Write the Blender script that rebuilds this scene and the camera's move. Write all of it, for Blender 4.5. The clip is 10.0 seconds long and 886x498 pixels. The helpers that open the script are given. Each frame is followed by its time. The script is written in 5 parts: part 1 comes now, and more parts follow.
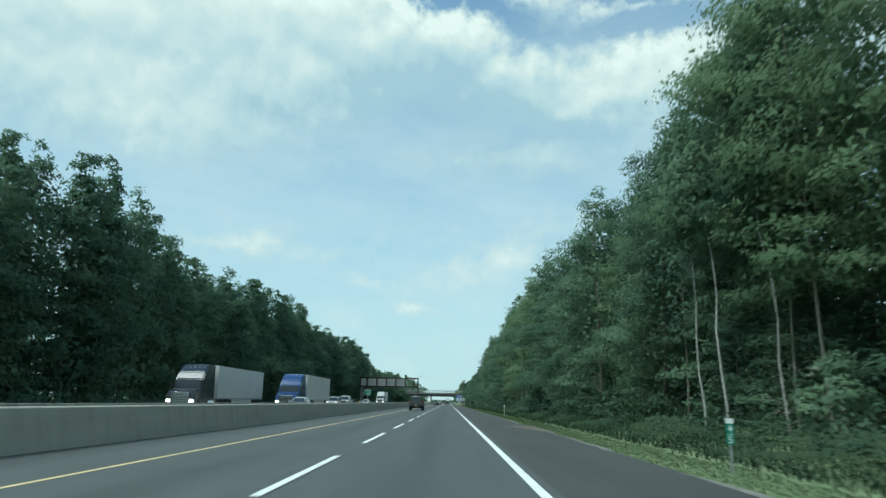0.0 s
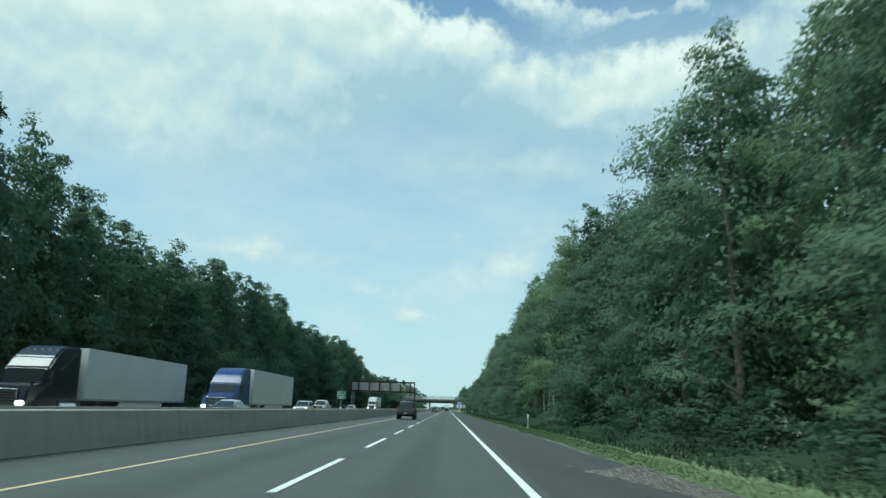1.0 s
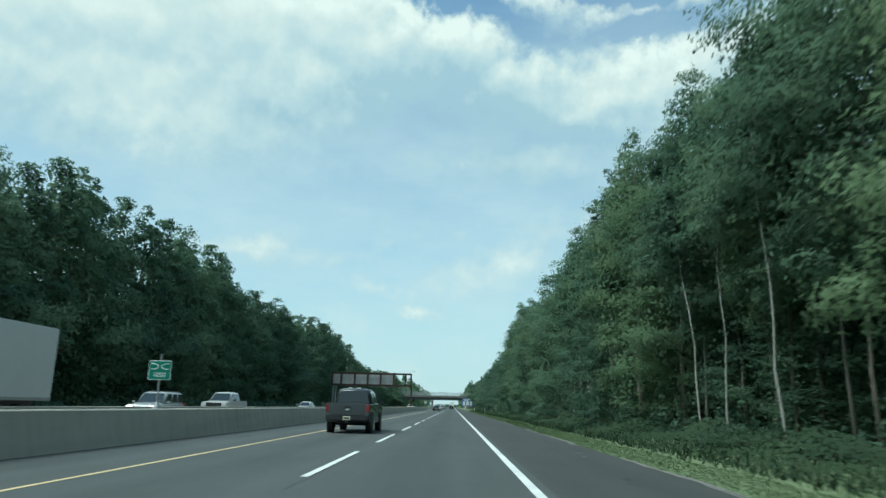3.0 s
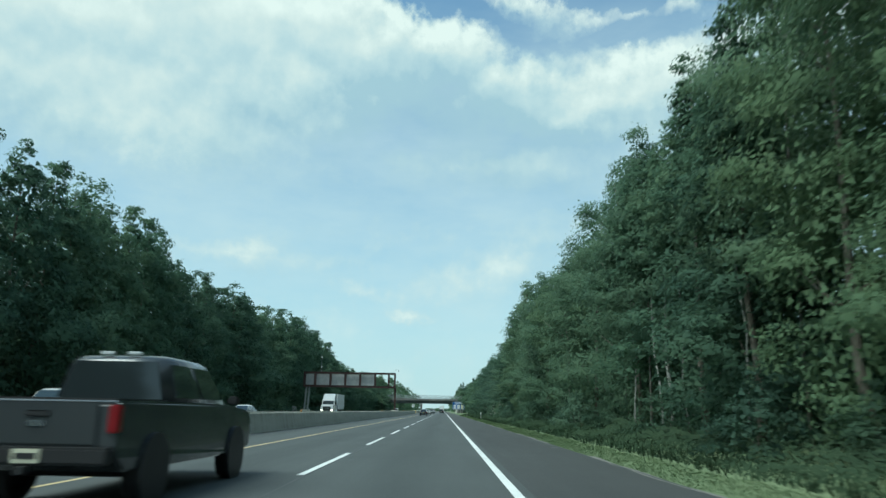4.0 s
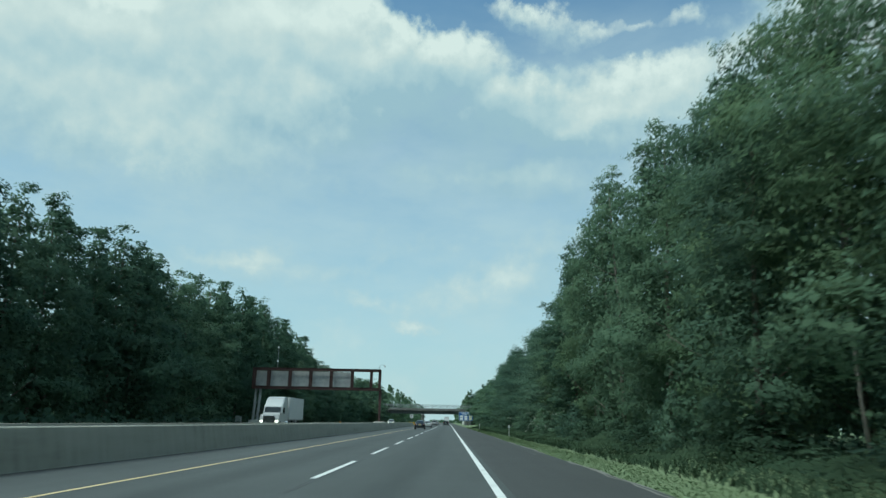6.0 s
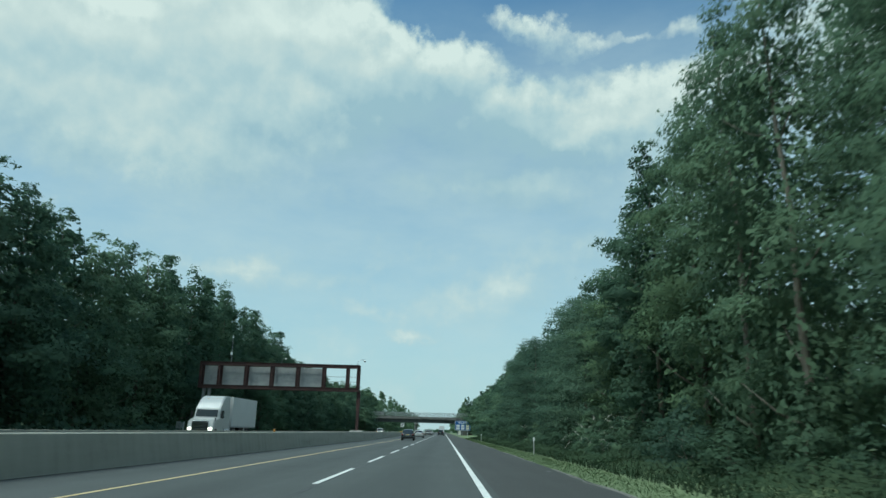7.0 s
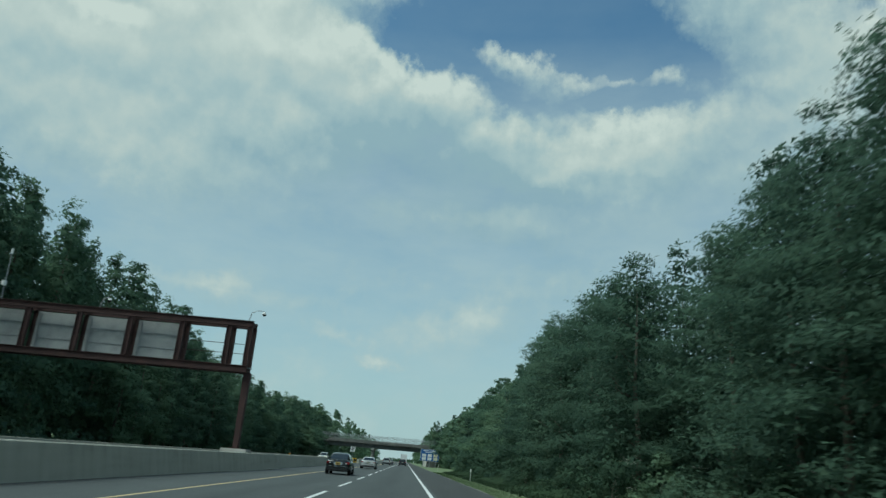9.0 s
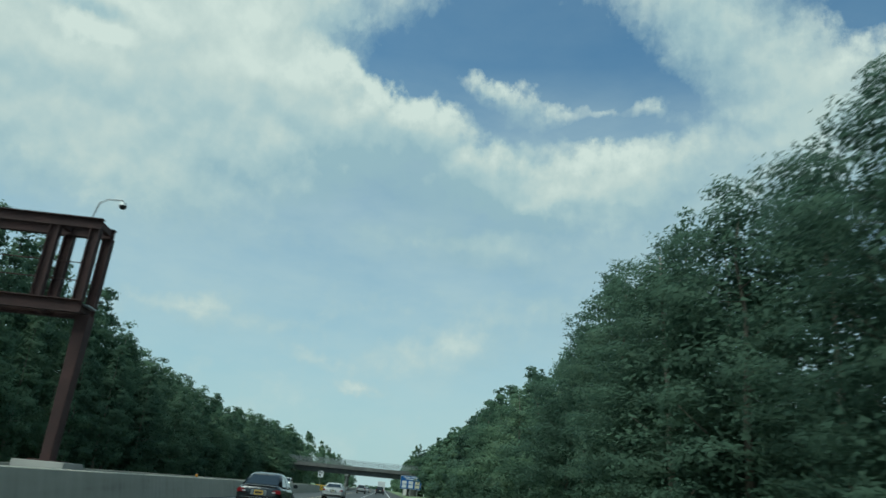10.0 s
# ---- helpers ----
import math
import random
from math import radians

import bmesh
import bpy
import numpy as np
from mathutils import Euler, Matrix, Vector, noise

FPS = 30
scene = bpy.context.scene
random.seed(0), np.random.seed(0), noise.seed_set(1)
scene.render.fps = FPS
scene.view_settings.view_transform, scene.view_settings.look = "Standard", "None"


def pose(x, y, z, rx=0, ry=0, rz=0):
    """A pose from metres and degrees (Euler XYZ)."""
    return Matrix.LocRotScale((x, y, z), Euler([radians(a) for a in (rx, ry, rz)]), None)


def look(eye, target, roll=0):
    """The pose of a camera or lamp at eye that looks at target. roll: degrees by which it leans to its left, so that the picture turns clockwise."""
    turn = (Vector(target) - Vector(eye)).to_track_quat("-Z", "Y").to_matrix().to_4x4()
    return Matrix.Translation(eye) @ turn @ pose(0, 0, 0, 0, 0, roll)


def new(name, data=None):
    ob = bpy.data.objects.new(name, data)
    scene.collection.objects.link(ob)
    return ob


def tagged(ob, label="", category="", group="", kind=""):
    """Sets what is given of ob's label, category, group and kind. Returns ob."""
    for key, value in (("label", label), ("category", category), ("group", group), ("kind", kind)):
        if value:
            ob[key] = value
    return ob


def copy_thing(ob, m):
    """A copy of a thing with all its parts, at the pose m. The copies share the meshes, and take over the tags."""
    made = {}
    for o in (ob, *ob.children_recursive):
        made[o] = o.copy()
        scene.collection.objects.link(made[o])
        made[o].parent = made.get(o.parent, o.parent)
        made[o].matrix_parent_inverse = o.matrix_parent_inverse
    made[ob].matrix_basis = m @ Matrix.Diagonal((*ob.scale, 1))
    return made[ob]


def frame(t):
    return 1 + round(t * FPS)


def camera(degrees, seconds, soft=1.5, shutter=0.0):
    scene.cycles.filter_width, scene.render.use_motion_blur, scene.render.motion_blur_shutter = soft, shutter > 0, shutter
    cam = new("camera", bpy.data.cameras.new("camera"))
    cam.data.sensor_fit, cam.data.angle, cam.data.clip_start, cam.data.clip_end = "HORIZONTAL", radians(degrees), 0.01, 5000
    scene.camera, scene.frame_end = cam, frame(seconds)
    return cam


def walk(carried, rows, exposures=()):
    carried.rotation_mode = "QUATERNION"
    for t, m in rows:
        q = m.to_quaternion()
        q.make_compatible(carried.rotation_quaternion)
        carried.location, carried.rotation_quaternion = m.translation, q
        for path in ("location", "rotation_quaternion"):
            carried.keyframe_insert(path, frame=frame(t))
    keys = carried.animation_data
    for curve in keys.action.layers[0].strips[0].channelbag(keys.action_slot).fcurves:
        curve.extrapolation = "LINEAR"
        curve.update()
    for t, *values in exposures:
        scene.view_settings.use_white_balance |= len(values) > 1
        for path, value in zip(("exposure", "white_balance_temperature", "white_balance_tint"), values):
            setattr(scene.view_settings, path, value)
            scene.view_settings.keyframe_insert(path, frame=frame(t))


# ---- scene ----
# camera and its way along the road: seconds, x, y, z, pitch, roll, yaw
LENS = 64.34
PATH = [
    (0.0, 2.51, 0.00, 1.25, 12.25, -1.09, 0.42),
    (0.5, 2.55, 11.65, 1.25, 12.59, -1.18, 0.43),
    (1.0, 2.53, 23.30, 1.25, 12.79, -1.64, 0.38),
    (1.5, 2.53, 35.03, 1.25, 12.69, -1.60, 0.50),
    (2.0, 2.52, 46.72, 1.25, 12.87, -1.43, 0.63),
    (2.5, 2.51, 58.35, 1.25, 13.07, -1.50, 0.95),
    (3.0, 2.57, 69.97, 1.25, 12.60, -1.30, 0.78),
    (4.5, 2.77, 104.69, 1.25, 13.28, -0.99, -0.16),
    (5.0, 2.83, 116.38, 1.25, 13.61, -1.00, 0.24),
    (5.5, 2.90, 128.12, 1.25, 13.64, -1.02, 0.61),
    (6.0, 2.94, 139.81, 1.25, 13.80, -1.06, 0.45),
    (7.5, 2.98, 174.68, 1.25, 15.04, -2.46, -0.66),
    (8.0, 2.95, 186.20, 1.25, 15.64, -4.03, -1.71),
    (8.5, 2.86, 197.65, 1.25, 16.45, -4.66, -2.13),
    (9.0, 2.75, 209.15, 1.25, 17.03, -4.71, -2.91),
    (9.5, 2.70, 220.72, 1.25, 17.41, -4.59, -4.23),
    (10.0, 2.66, 232.36, 1.25, 19.26, -5.12, -4.61),
]
LIGHTS = [(t, e, 5680.0 if t < 8.2 else 5800.0, -9.5) for t, e in ((0.0, 0.12), (3.0, 0.12), (4.5, 0.08), (5.5, -0.05), (6.0, -0.1), (7.5, -0.12), (8.5, -0.1), (9.0, -0.4), (9.5, -0.36), (10.0, -0.24))]
cam = camera(LENS, 10.0, 1.45, 0.22)
walk(cam, [(t, pose(x, y, z, 90 + p, r, w)) for t, x, y, z, p, r, w in PATH], LIGHTS)

# ---- sky and sun ----
SUN_ELEV, SUN_AZ = 56.0, -120.0  # degrees; azimuth from +y towards +x


class Nodes:
    """Short way to write node trees."""

    def __init__(self, tree):
        self.t = tree
        tree.nodes.clear()

    def add(self, kind, inputs=None, **props):
        n = self.t.nodes.new(kind)
        for k, v in props.items():
            setattr(n, k, v)
        for k, v in (inputs or {}).items():
            self.put(n, k, v)
        return n

    def put(self, n, k, v):
        s = n.inputs[k]
        if isinstance(v, bpy.types.NodeSocket):
            self.t.links.new(v, s)
        elif isinstance(v, bpy.types.Node):
            self.t.links.new(v.outputs[0], s)
        else:
            s.default_value = v

    def math(self, op, a, b=0.0, c=0.0, clamp=False):
        n = self.add("ShaderNodeMath", operation=op, use_clamp=clamp)
        for i, v in enumerate((a, b, c)):
            self.put(n, i, v)
        return n.outputs[0]

    def noise(self, vec, scale, detail=4.0, rough=0.55, dist=0.0):
        n = self.add("ShaderNodeTexNoise", {"Scale": scale, "Detail": detail, "Roughness": rough, "Distortion": dist})
        if vec is not None:
            self.put(n, "Vector", vec)
        return n.outputs["Fac"]

    def ramp(self, fac, stops, mode="LINEAR"):
        n = self.add("ShaderNodeValToRGB", {"Fac": fac})
        n.color_ramp.interpolation = mode
        el = n.color_ramp.elements
        while len(el) < len(stops):
            el.new(0.5)
        for e, (pos, col) in zip(el, stops):
            e.position = pos
            e.color = (*col, 1) if len(col) == 3 else col
        return n.outputs["Color"]

    def mix(self, fac, a, b, blend="MIX"):
        n = self.add("ShaderNodeMix", data_type="RGBA", blend_type=blend)
        self.put(n, 0, fac)
        for i, v in ((6, a), (7, b)):
            if isinstance(v, tuple) and len(v) == 3:
                v = (*v, 1)
            self.put(n, i, v)
        return n.outputs[2]


def grey(v):
    return (v, v, v)


def cloud_density(n, flat, fine=1.0):
    """How thick the cloud is towards (azimuth, elevation): soft masses, torn and lumped by noise."""
    tear = n.add("ShaderNodeTexNoise", {"Vector": flat, "Scale": 0.22, "Detail": 5.0, "Roughness": 0.6})
    off = n.add("ShaderNodeVectorMath", {0: tear.outputs["Color"], 1: (0.5, 0.5, 0.5)}, operation="SUBTRACT")
    off = n.add("ShaderNodeVectorMath", {0: off, "Scale": 4.0}, operation="SCALE")
    warped = n.add("ShaderNodeVectorMath", {0: flat, 1: off.outputs[0]}, operation="ADD").outputs[0]
    torn = n.add("ShaderNodeTexNoise", {"Vector": flat, "Scale": 0.8, "Detail": 6.0, "Roughness": 0.65})
    off = n.add("ShaderNodeVectorMath", {0: torn.outputs["Color"], 1: (0.5, 0.5, 0.5)}, operation="SUBTRACT")
    off = n.add("ShaderNodeVectorMath", {0: off, "Scale": 2.2 * fine}, operation="SCALE")
    warped = n.add("ShaderNodeVectorMath", {0: warped, 1: off.outputs[0]}, operation="ADD").outputs[0]
    total = None
    for a0, e0, ra, re, turn, gain in BANKS + PUFFS + STREAKS + GAPS:
        m = n.add("ShaderNodeMapping", {"Vector": warped, "Location": (a0, e0, 0), "Rotation": (0, 0, radians(turn)),
                                        "Scale": (ra, re, 1000)}, vector_type="TEXTURE")
        g = n.add("ShaderNodeTexGradient", {"Vector": m.outputs[0]}, gradient_type="SPHERICAL")
        s = n.math("MULTIPLY", g.outputs["Fac"], gain)
        total = s if total is None else n.math("ADD", total, s)
    lumps = n.math("MULTIPLY", n.math("SUBTRACT", n.noise(flat, 0.28, 8.0 if fine == 1.0 else 2.5, 0.58), 0.5), 0.60)
    wisps = n.math("MULTIPLY", n.math("SUBTRACT", n.noise(warped, 0.9, 6.0, 0.6), 0.5), 0.30 * fine)
    return n.math("ADD", n.math("ADD", total, lumps), wisps)


def build_world():
    w = bpy.data.worlds.new("sky")
    scene.world = w
    w.use_nodes = True
    n = Nodes(w.node_tree)
    co = n.add("ShaderNodeTexCoord").outputs["Generated"]
    sky = n.add("ShaderNodeTexSky", sky_type="NISHITA", sun_disc=False, sun_elevation=radians(SUN_ELEV),
                sun_rotation=radians(SUN_AZ), air_density=1.0, dust_density=1.5, ozone_density=1.0)
    sep = n.add("ShaderNodeSeparateXYZ", {0: co})
    x, y, z = sep.outputs
    az = n.math("MULTIPLY", n.math("ARCTAN2", x, y), 180 / math.pi)
    el = n.math("MULTIPLY", n.math("ARCSINE", z), 180 / math.pi)
    flat = n.add("ShaderNodeCombineXYZ", {0: az, 1: el}).outputs[0]
    above = n.add("ShaderNodeVectorMath", {0: flat, 1: (-0.5, 1.15, 0.0)}, operation="ADD").outputs[0]
    dens, mass, over = cloud_density(n, flat), cloud_density(n, flat, 0.25), cloud_density(n, above, 0.25)
    # tops that face the high sun are crisp and bright, bodies below them grey and soft
    lit = n.math("SUBTRACT", mass, over)
    crisp = n.math("MULTIPLY", n.math("MAXIMUM", lit, 0.0), 0.9)
    cover = n.ramp(n.math("ADD", dens, crisp), [(0.0, grey(0.0)), (0.30, grey(0.42)), (0.58, grey(0.80)), (0.95, grey(1.0))])
    billow = n.math("MULTIPLY", n.math("SUBTRACT", n.noise(flat, 0.32, 7.0, 0.6), 0.5), 0.45)
    soft = n.math("MULTIPLY", n.math("SUBTRACT", n.noise(flat, 0.10, 4.0, 0.5), 0.5), 0.8)
    bank = n.math("MULTIPLY", n.math("MINIMUM", dens, 1.2), 0.26)
    low = n.math("MULTIPLY", n.math("SUBTRACT", 17.0, el), 0.02, clamp=True)
    gm = n.add("ShaderNodeMapping", {"Vector": flat, "Location": (0, 23.5, 0), "Scale": (17, 6.5, 1000)}, vector_type="TEXTURE")
    under = n.math("MULTIPLY", n.add("ShaderNodeTexGradient", {"Vector": gm.outputs[0]}, gradient_type="SPHERICAL").outputs["Fac"], -0.55)
    tone = n.math("ADD", n.math("ADD", n.math("MULTIPLY", lit, 0.75), n.math("ADD", soft, billow)), n.math("ADD", bank, n.math("ADD", low, under)))
    tone = n.math("ADD", tone, 0.36)
    cloud = n.ramp(tone, [(0.10, (0.42, 0.54, 0.60)), (0.46, (0.555, 0.642, 0.658)), (0.74, (0.70, 0.732, 0.70)), (1.0, (0.845, 0.845, 0.785))])
    blue = n.mix(1.0, n.mix(1.0, sky.outputs[0], grey(SKY_GAIN), "MULTIPLY"), (0.50, 0.96, 1.20), "MULTIPLY")
    haze = n.ramp(n.math("DIVIDE", el, 40.0), [(0.0, grey(0.85)), (0.35, grey(0.42)), (0.85, grey(0.08))])
    veil = n.noise(n.add("ShaderNodeMapping", {"Vector": flat, "Scale": (0.5, 1.3, 1)}).outputs[0], 0.14, 7.0, 0.58)
    veil = n.math("MULTIPLY", n.math("MULTIPLY", veil, 0.92, clamp=True), n.ramp(n.math("DIVIDE", el, 40.0), [(0.5, grey(1.0)), (0.72, grey(0.7)), (0.85, grey(0.2))]))
    base = n.mix(haze, blue, (0.585, 0.732, 0.742))
    base = n.mix(veil, base, (0.665, 0.725, 0.72))
    out = n.mix(cover, base, cloud)
    bg = n.add("ShaderNodeBackground", {"Color": out, "Strength": 1.0})
    n.add("ShaderNodeOutputWorld", {"Surface": bg.outputs[0]})


# clouds: azimuth, elevation, half widths, turn (degrees), weight
SKY_GAIN = 0.112
BANKS = [
    (-31, 27.5, 28, 10.5, 0, 2.0), (-15, 30.5, 16, 9, -12, 1.6), (-14, 39, 18, 7, 0, 1.0), (26, 36.5, 13, 6, -30, 1.0), (33, 28, 13, 8, 20, 1.0),
    (-75, 35, 40, 25, 0, 0.9), (80, 32, 40, 22, 0, 0.8), (150, 40, 60, 30, 0, 0.8), (-150, 40, 60, 30, 0, 0.8),
]
PUFFS = [
    (-7.5, 28.8, 7, 4.2, -28, 0.95), (-1.0, 29.0, 5, 3.0, -10, 0.9), (4.0, 26.5, 5.5, 3.2, -28, 0.6), (10.5, 25.6, 9, 3.0, 4, 0.75),
    (19.5, 26.0, 8, 2.8, 4, 0.8), (9.5, 23.6, 7, 1.9, 0, 0.5), (17.5, 23.6, 9, 2.6, 0, 0.5), (0.8, 19.2, 8, 2.6, -4, 0.42), (8.6, 19.6, 6, 2.4, 0, 0.32),
    (-1.0, 24.6, 9, 3.6, -12, 0.36), (13, 22.6, 17, 5.5, 0, 0.50), (3.5, 26.5, 7, 4, -25, 0.4), (-22, 20.5, 17, 5, 0, 0.50),
]
STREAKS = [
    (5.2, 32.2, 3.6, 1.7, -12, 0.58), (10.0, 31.5, 8, 1.9, -7, 0.55), (16.0, 30.4, 6, 1.2, -2, 0.46), (20.8, 30.2, 3.2, 1.7, 10, 0.52), (9.8, 29.6, 4.5, 2.4, 0, 0.58),
    (-16.5, 11.8, 11, 1.4, -2, 0.34), (-3.1, 7.3, 2.6, 0.9, 0, 0.42), (-7.5, 9.6, 3.0, 1.2, -15, 0.3), (8, 13.0, 13, 3.2, 22, 0.34), (1.7, 9.8, 10, 2.4, 15, 0.2),
]
GAPS = [
    (8, 34.5, 15, 5.0, 0, -1.0), (17.5, 30.8, 9, 3.0, 0, -0.8), (-3.8, 33.0, 5, 2.8, -28, -0.7), (8.5, 29.2, 5, 1.5, 0, -0.4),
    (38.5, 35.5, 4, 3.5, 0, -0.9), (-28.8, 31.0, 3.5, 1.3, 0, -0.7), (-9, 34.5, 4, 2.0, -20, -0.45),
]
build_world()
sun = new("sun", bpy.data.lights.new("sun", "SUN"))
sun.data.energy, sun.data.angle, sun.data.color = 4.0, radians(40), (1.0, 0.94, 0.86)
sa, se = radians(SUN_AZ), radians(SUN_ELEV)
sun.matrix_world = look(Vector((math.sin(sa) * math.cos(se), math.cos(sa) * math.cos(se), math.sin(se))) * 100, (0, 0, 0))


# ---- materials ----
def material(name):
    m = bpy.data.materials.new(name)
    m.use_nodes = True
    return m, Nodes(m.node_tree)


def surface(name, stops, scale=1.0, fine=30.0, rough=0.8, metal=0.0, bump=0.15, mottle=0.35, coat=0.0, vary=0.0, stretch=(1, 1, 1)):
    """A weathered surface: two noises over a colour ramp, a fine bump, a little difference from object to object."""
    m, n = material(name)
    co = n.add("ShaderNodeTexCoord").outputs["Object"]
    co = n.add("ShaderNodeMapping", {"Vector": co, "Scale": stretch}).outputs[0]
    big, small = n.noise(co, scale, 5.0), n.noise(co, fine, 3.0)
    fac = n.math("ADD", n.math("MULTIPLY", big, 1 - mottle), n.math("MULTIPLY", small, mottle))
    if vary:
        fac = n.math("ADD", fac, n.math("MULTIPLY", n.math("SUBTRACT", n.add("ShaderNodeObjectInfo").outputs["Random"], 0.5), vary))
    col = n.ramp(fac, [(0.3 + 0.4 * i / max(1, len(stops) - 1), c) for i, c in enumerate(stops)])
    b = n.add("ShaderNodeBump", {"Height": small, "Strength": bump, "Distance": 0.02})
    p = n.add("ShaderNodeBsdfPrincipled", {"Base Color": col, "Metallic": metal, "Normal": b.outputs[0], "Coat Weight": coat})
    n.put(p, "Roughness", n.math("ADD", rough - 0.06, n.math("MULTIPLY", big, 0.12), clamp=True))
    n.add("ShaderNodeOutputMaterial", {0: p})
    return m


def foliage(name, dark, mid, light, through_light=0.3):
    m, n = material(name)
    isl = n.add("ShaderNodeNewGeometry").outputs["Random Per Island"]
    obj = n.add("ShaderNodeObjectInfo").outputs["Random"]
    co = n.add("ShaderNodeTexCoord").outputs["Object"]
    clump = n.noise(co, 0.5, 2.0)
    fac = n.math("ADD", n.math("MULTIPLY", isl, 0.12), n.math("MULTIPLY", clump, 0.88))
    fac = n.math("ADD", fac, n.math("MULTIPLY", n.math("SUBTRACT", obj, 0.5), 0.45))
    col = n.ramp(fac, [(0.15, dark), (0.5, mid), (0.85, light)])
    p = n.add("ShaderNodeBsdfPrincipled", {"Base Color": col, "Roughness": 0.7, "Specular IOR Level": 0.12})
    t = n.add("ShaderNodeBsdfTranslucent", {"Color": col})
    mx = n.add("ShaderNodeMixShader", {0: through_light, 1: p.outputs[0], 2: t.outputs[0]})
    n.add("ShaderNodeOutputMaterial", {0: mx.outputs[0]})
    return m


def streaked(name, dark, mid, light):
    """Cast concrete: blotches, rain streaks that run down it, fine pores."""
    m, n = material(name)
    co = n.add("ShaderNodeTexCoord").outputs["Object"]
    run = n.add("ShaderNodeMapping", {"Vector": co, "Scale": (1, 1, 0.10)}).outputs[0]
    long = n.add("ShaderNodeMapping", {"Vector": co, "Scale": (1, 0.15, 1.6)}).outputs[0]
    fac = n.math("ADD", n.math("MULTIPLY", n.noise(run, 2.2, 6.0, 0.6), 0.42), n.math("MULTIPLY", n.noise(long, 1.1, 5.0), 0.40))
    pores = n.noise(co, 45.0, 3.0)
    fac = n.math("ADD", fac, n.math("MULTIPLY", pores, 0.18))
    col = n.ramp(fac, [(0.30, dark), (0.46, mid), (0.66, light)])
    b = n.add("ShaderNodeBump", {"Height": pores, "Strength": 0.3, "Distance": 0.02})
    p = n.add("ShaderNodeBsdfPrincipled", {"Base Color": col, "Roughness": 0.9, "Normal": b.outputs[0]})
    n.add("ShaderNodeOutputMaterial", {0: p})
    return m


def paint(name, col, rough=0.35, metal=0.0, coat=0.0):
    lo = tuple(c * 0.82 for c in col)
    return surface(name, [lo, col], 2.0, 60.0, rough, metal, 0.02, 0.3, coat)


LEAF = foliage("leaves", (0.058, 0.104, 0.073), (0.096, 0.160, 0.100), (0.146, 0.220, 0.130), 0.5)
LEAF_PALE = foliage("pale leaves", (0.070, 0.118, 0.082), (0.114, 0.182, 0.114), (0.166, 0.242, 0.148), 0.5)
LEAF_DARK = foliage("deep green leaves", (0.050, 0.090, 0.067), (0.080, 0.134, 0.092), (0.116, 0.180, 0.121), 0.5)
LEAF_BRIGHT = foliage("bright leaves", (0.080, 0.132, 0.080), (0.130, 0.198, 0.109), (0.186, 0.260, 0.143), 0.5)
GRASS = foliage("grass blades", (0.110, 0.164, 0.078), (0.130, 0.186, 0.090), (0.150, 0.206, 0.104), 0.3)
# green of the low growth, with the wood's shade worked into it
WEED_SHADED = foliage("shaded weeds", (0.026, 0.047, 0.029), (0.038, 0.066, 0.037), (0.058, 0.090, 0.048), 0.35)
# shrub leaves: a deep green taken down to stand in for shade
SHRUB_SHADED = foliage("shaded shrub leaves", (0.030, 0.056, 0.036), (0.052, 0.090, 0.056), (0.082, 0.130, 0.080), 0.4)
BARK = surface("bark", [(0.06, 0.052, 0.042), (0.14, 0.125, 0.10), (0.24, 0.22, 0.19)], 1.5, 14.0, 0.9, 0, 0.6, 0.5, 0, 0.2, (1, 1, 0.25))
BARK_PALE = surface("pale bark", [(0.15, 0.15, 0.135), (0.26, 0.26, 0.24), (0.38, 0.38, 0.355)], 1.5, 14.0, 0.85, 0, 0.5, 0.5, 0, 0.2, (1, 1, 0.3))
BARK_MID = surface("grey bark", [(0.08, 0.074, 0.062), (0.16, 0.15, 0.13), (0.27, 0.255, 0.225)], 1.5, 14.0, 0.9, 0, 0.5, 0.5, 0, 0.25, (1, 1, 0.3))
CONCRETE = surface("concrete", [(0.25, 0.248, 0.225), (0.33, 0.328, 0.298), (0.40, 0.395, 0.36)], 0.6, 25.0, 0.9, 0, 0.3, 0.35, 0, 0.1, (1, 0.25, 1))
CONCRETE_DARK = surface("dark concrete", [(0.09, 0.09, 0.085), (0.14, 0.14, 0.13), (0.19, 0.19, 0.175)], 0.6, 20.0, 0.9, 0, 0.3)
CONCRETE_NEW = surface("pale concrete", [(0.34, 0.33, 0.30), (0.46, 0.45, 0.41), (0.52, 0.51, 0.47)], 0.8, 25.0, 0.9, 0, 0.3)
TURF = surface("verge turf", [(0.104, 0.147, 0.069), (0.131, 0.178, 0.085), (0.155, 0.201, 0.103)], 0.25, 9.0, 0.95, 0, 0.8)


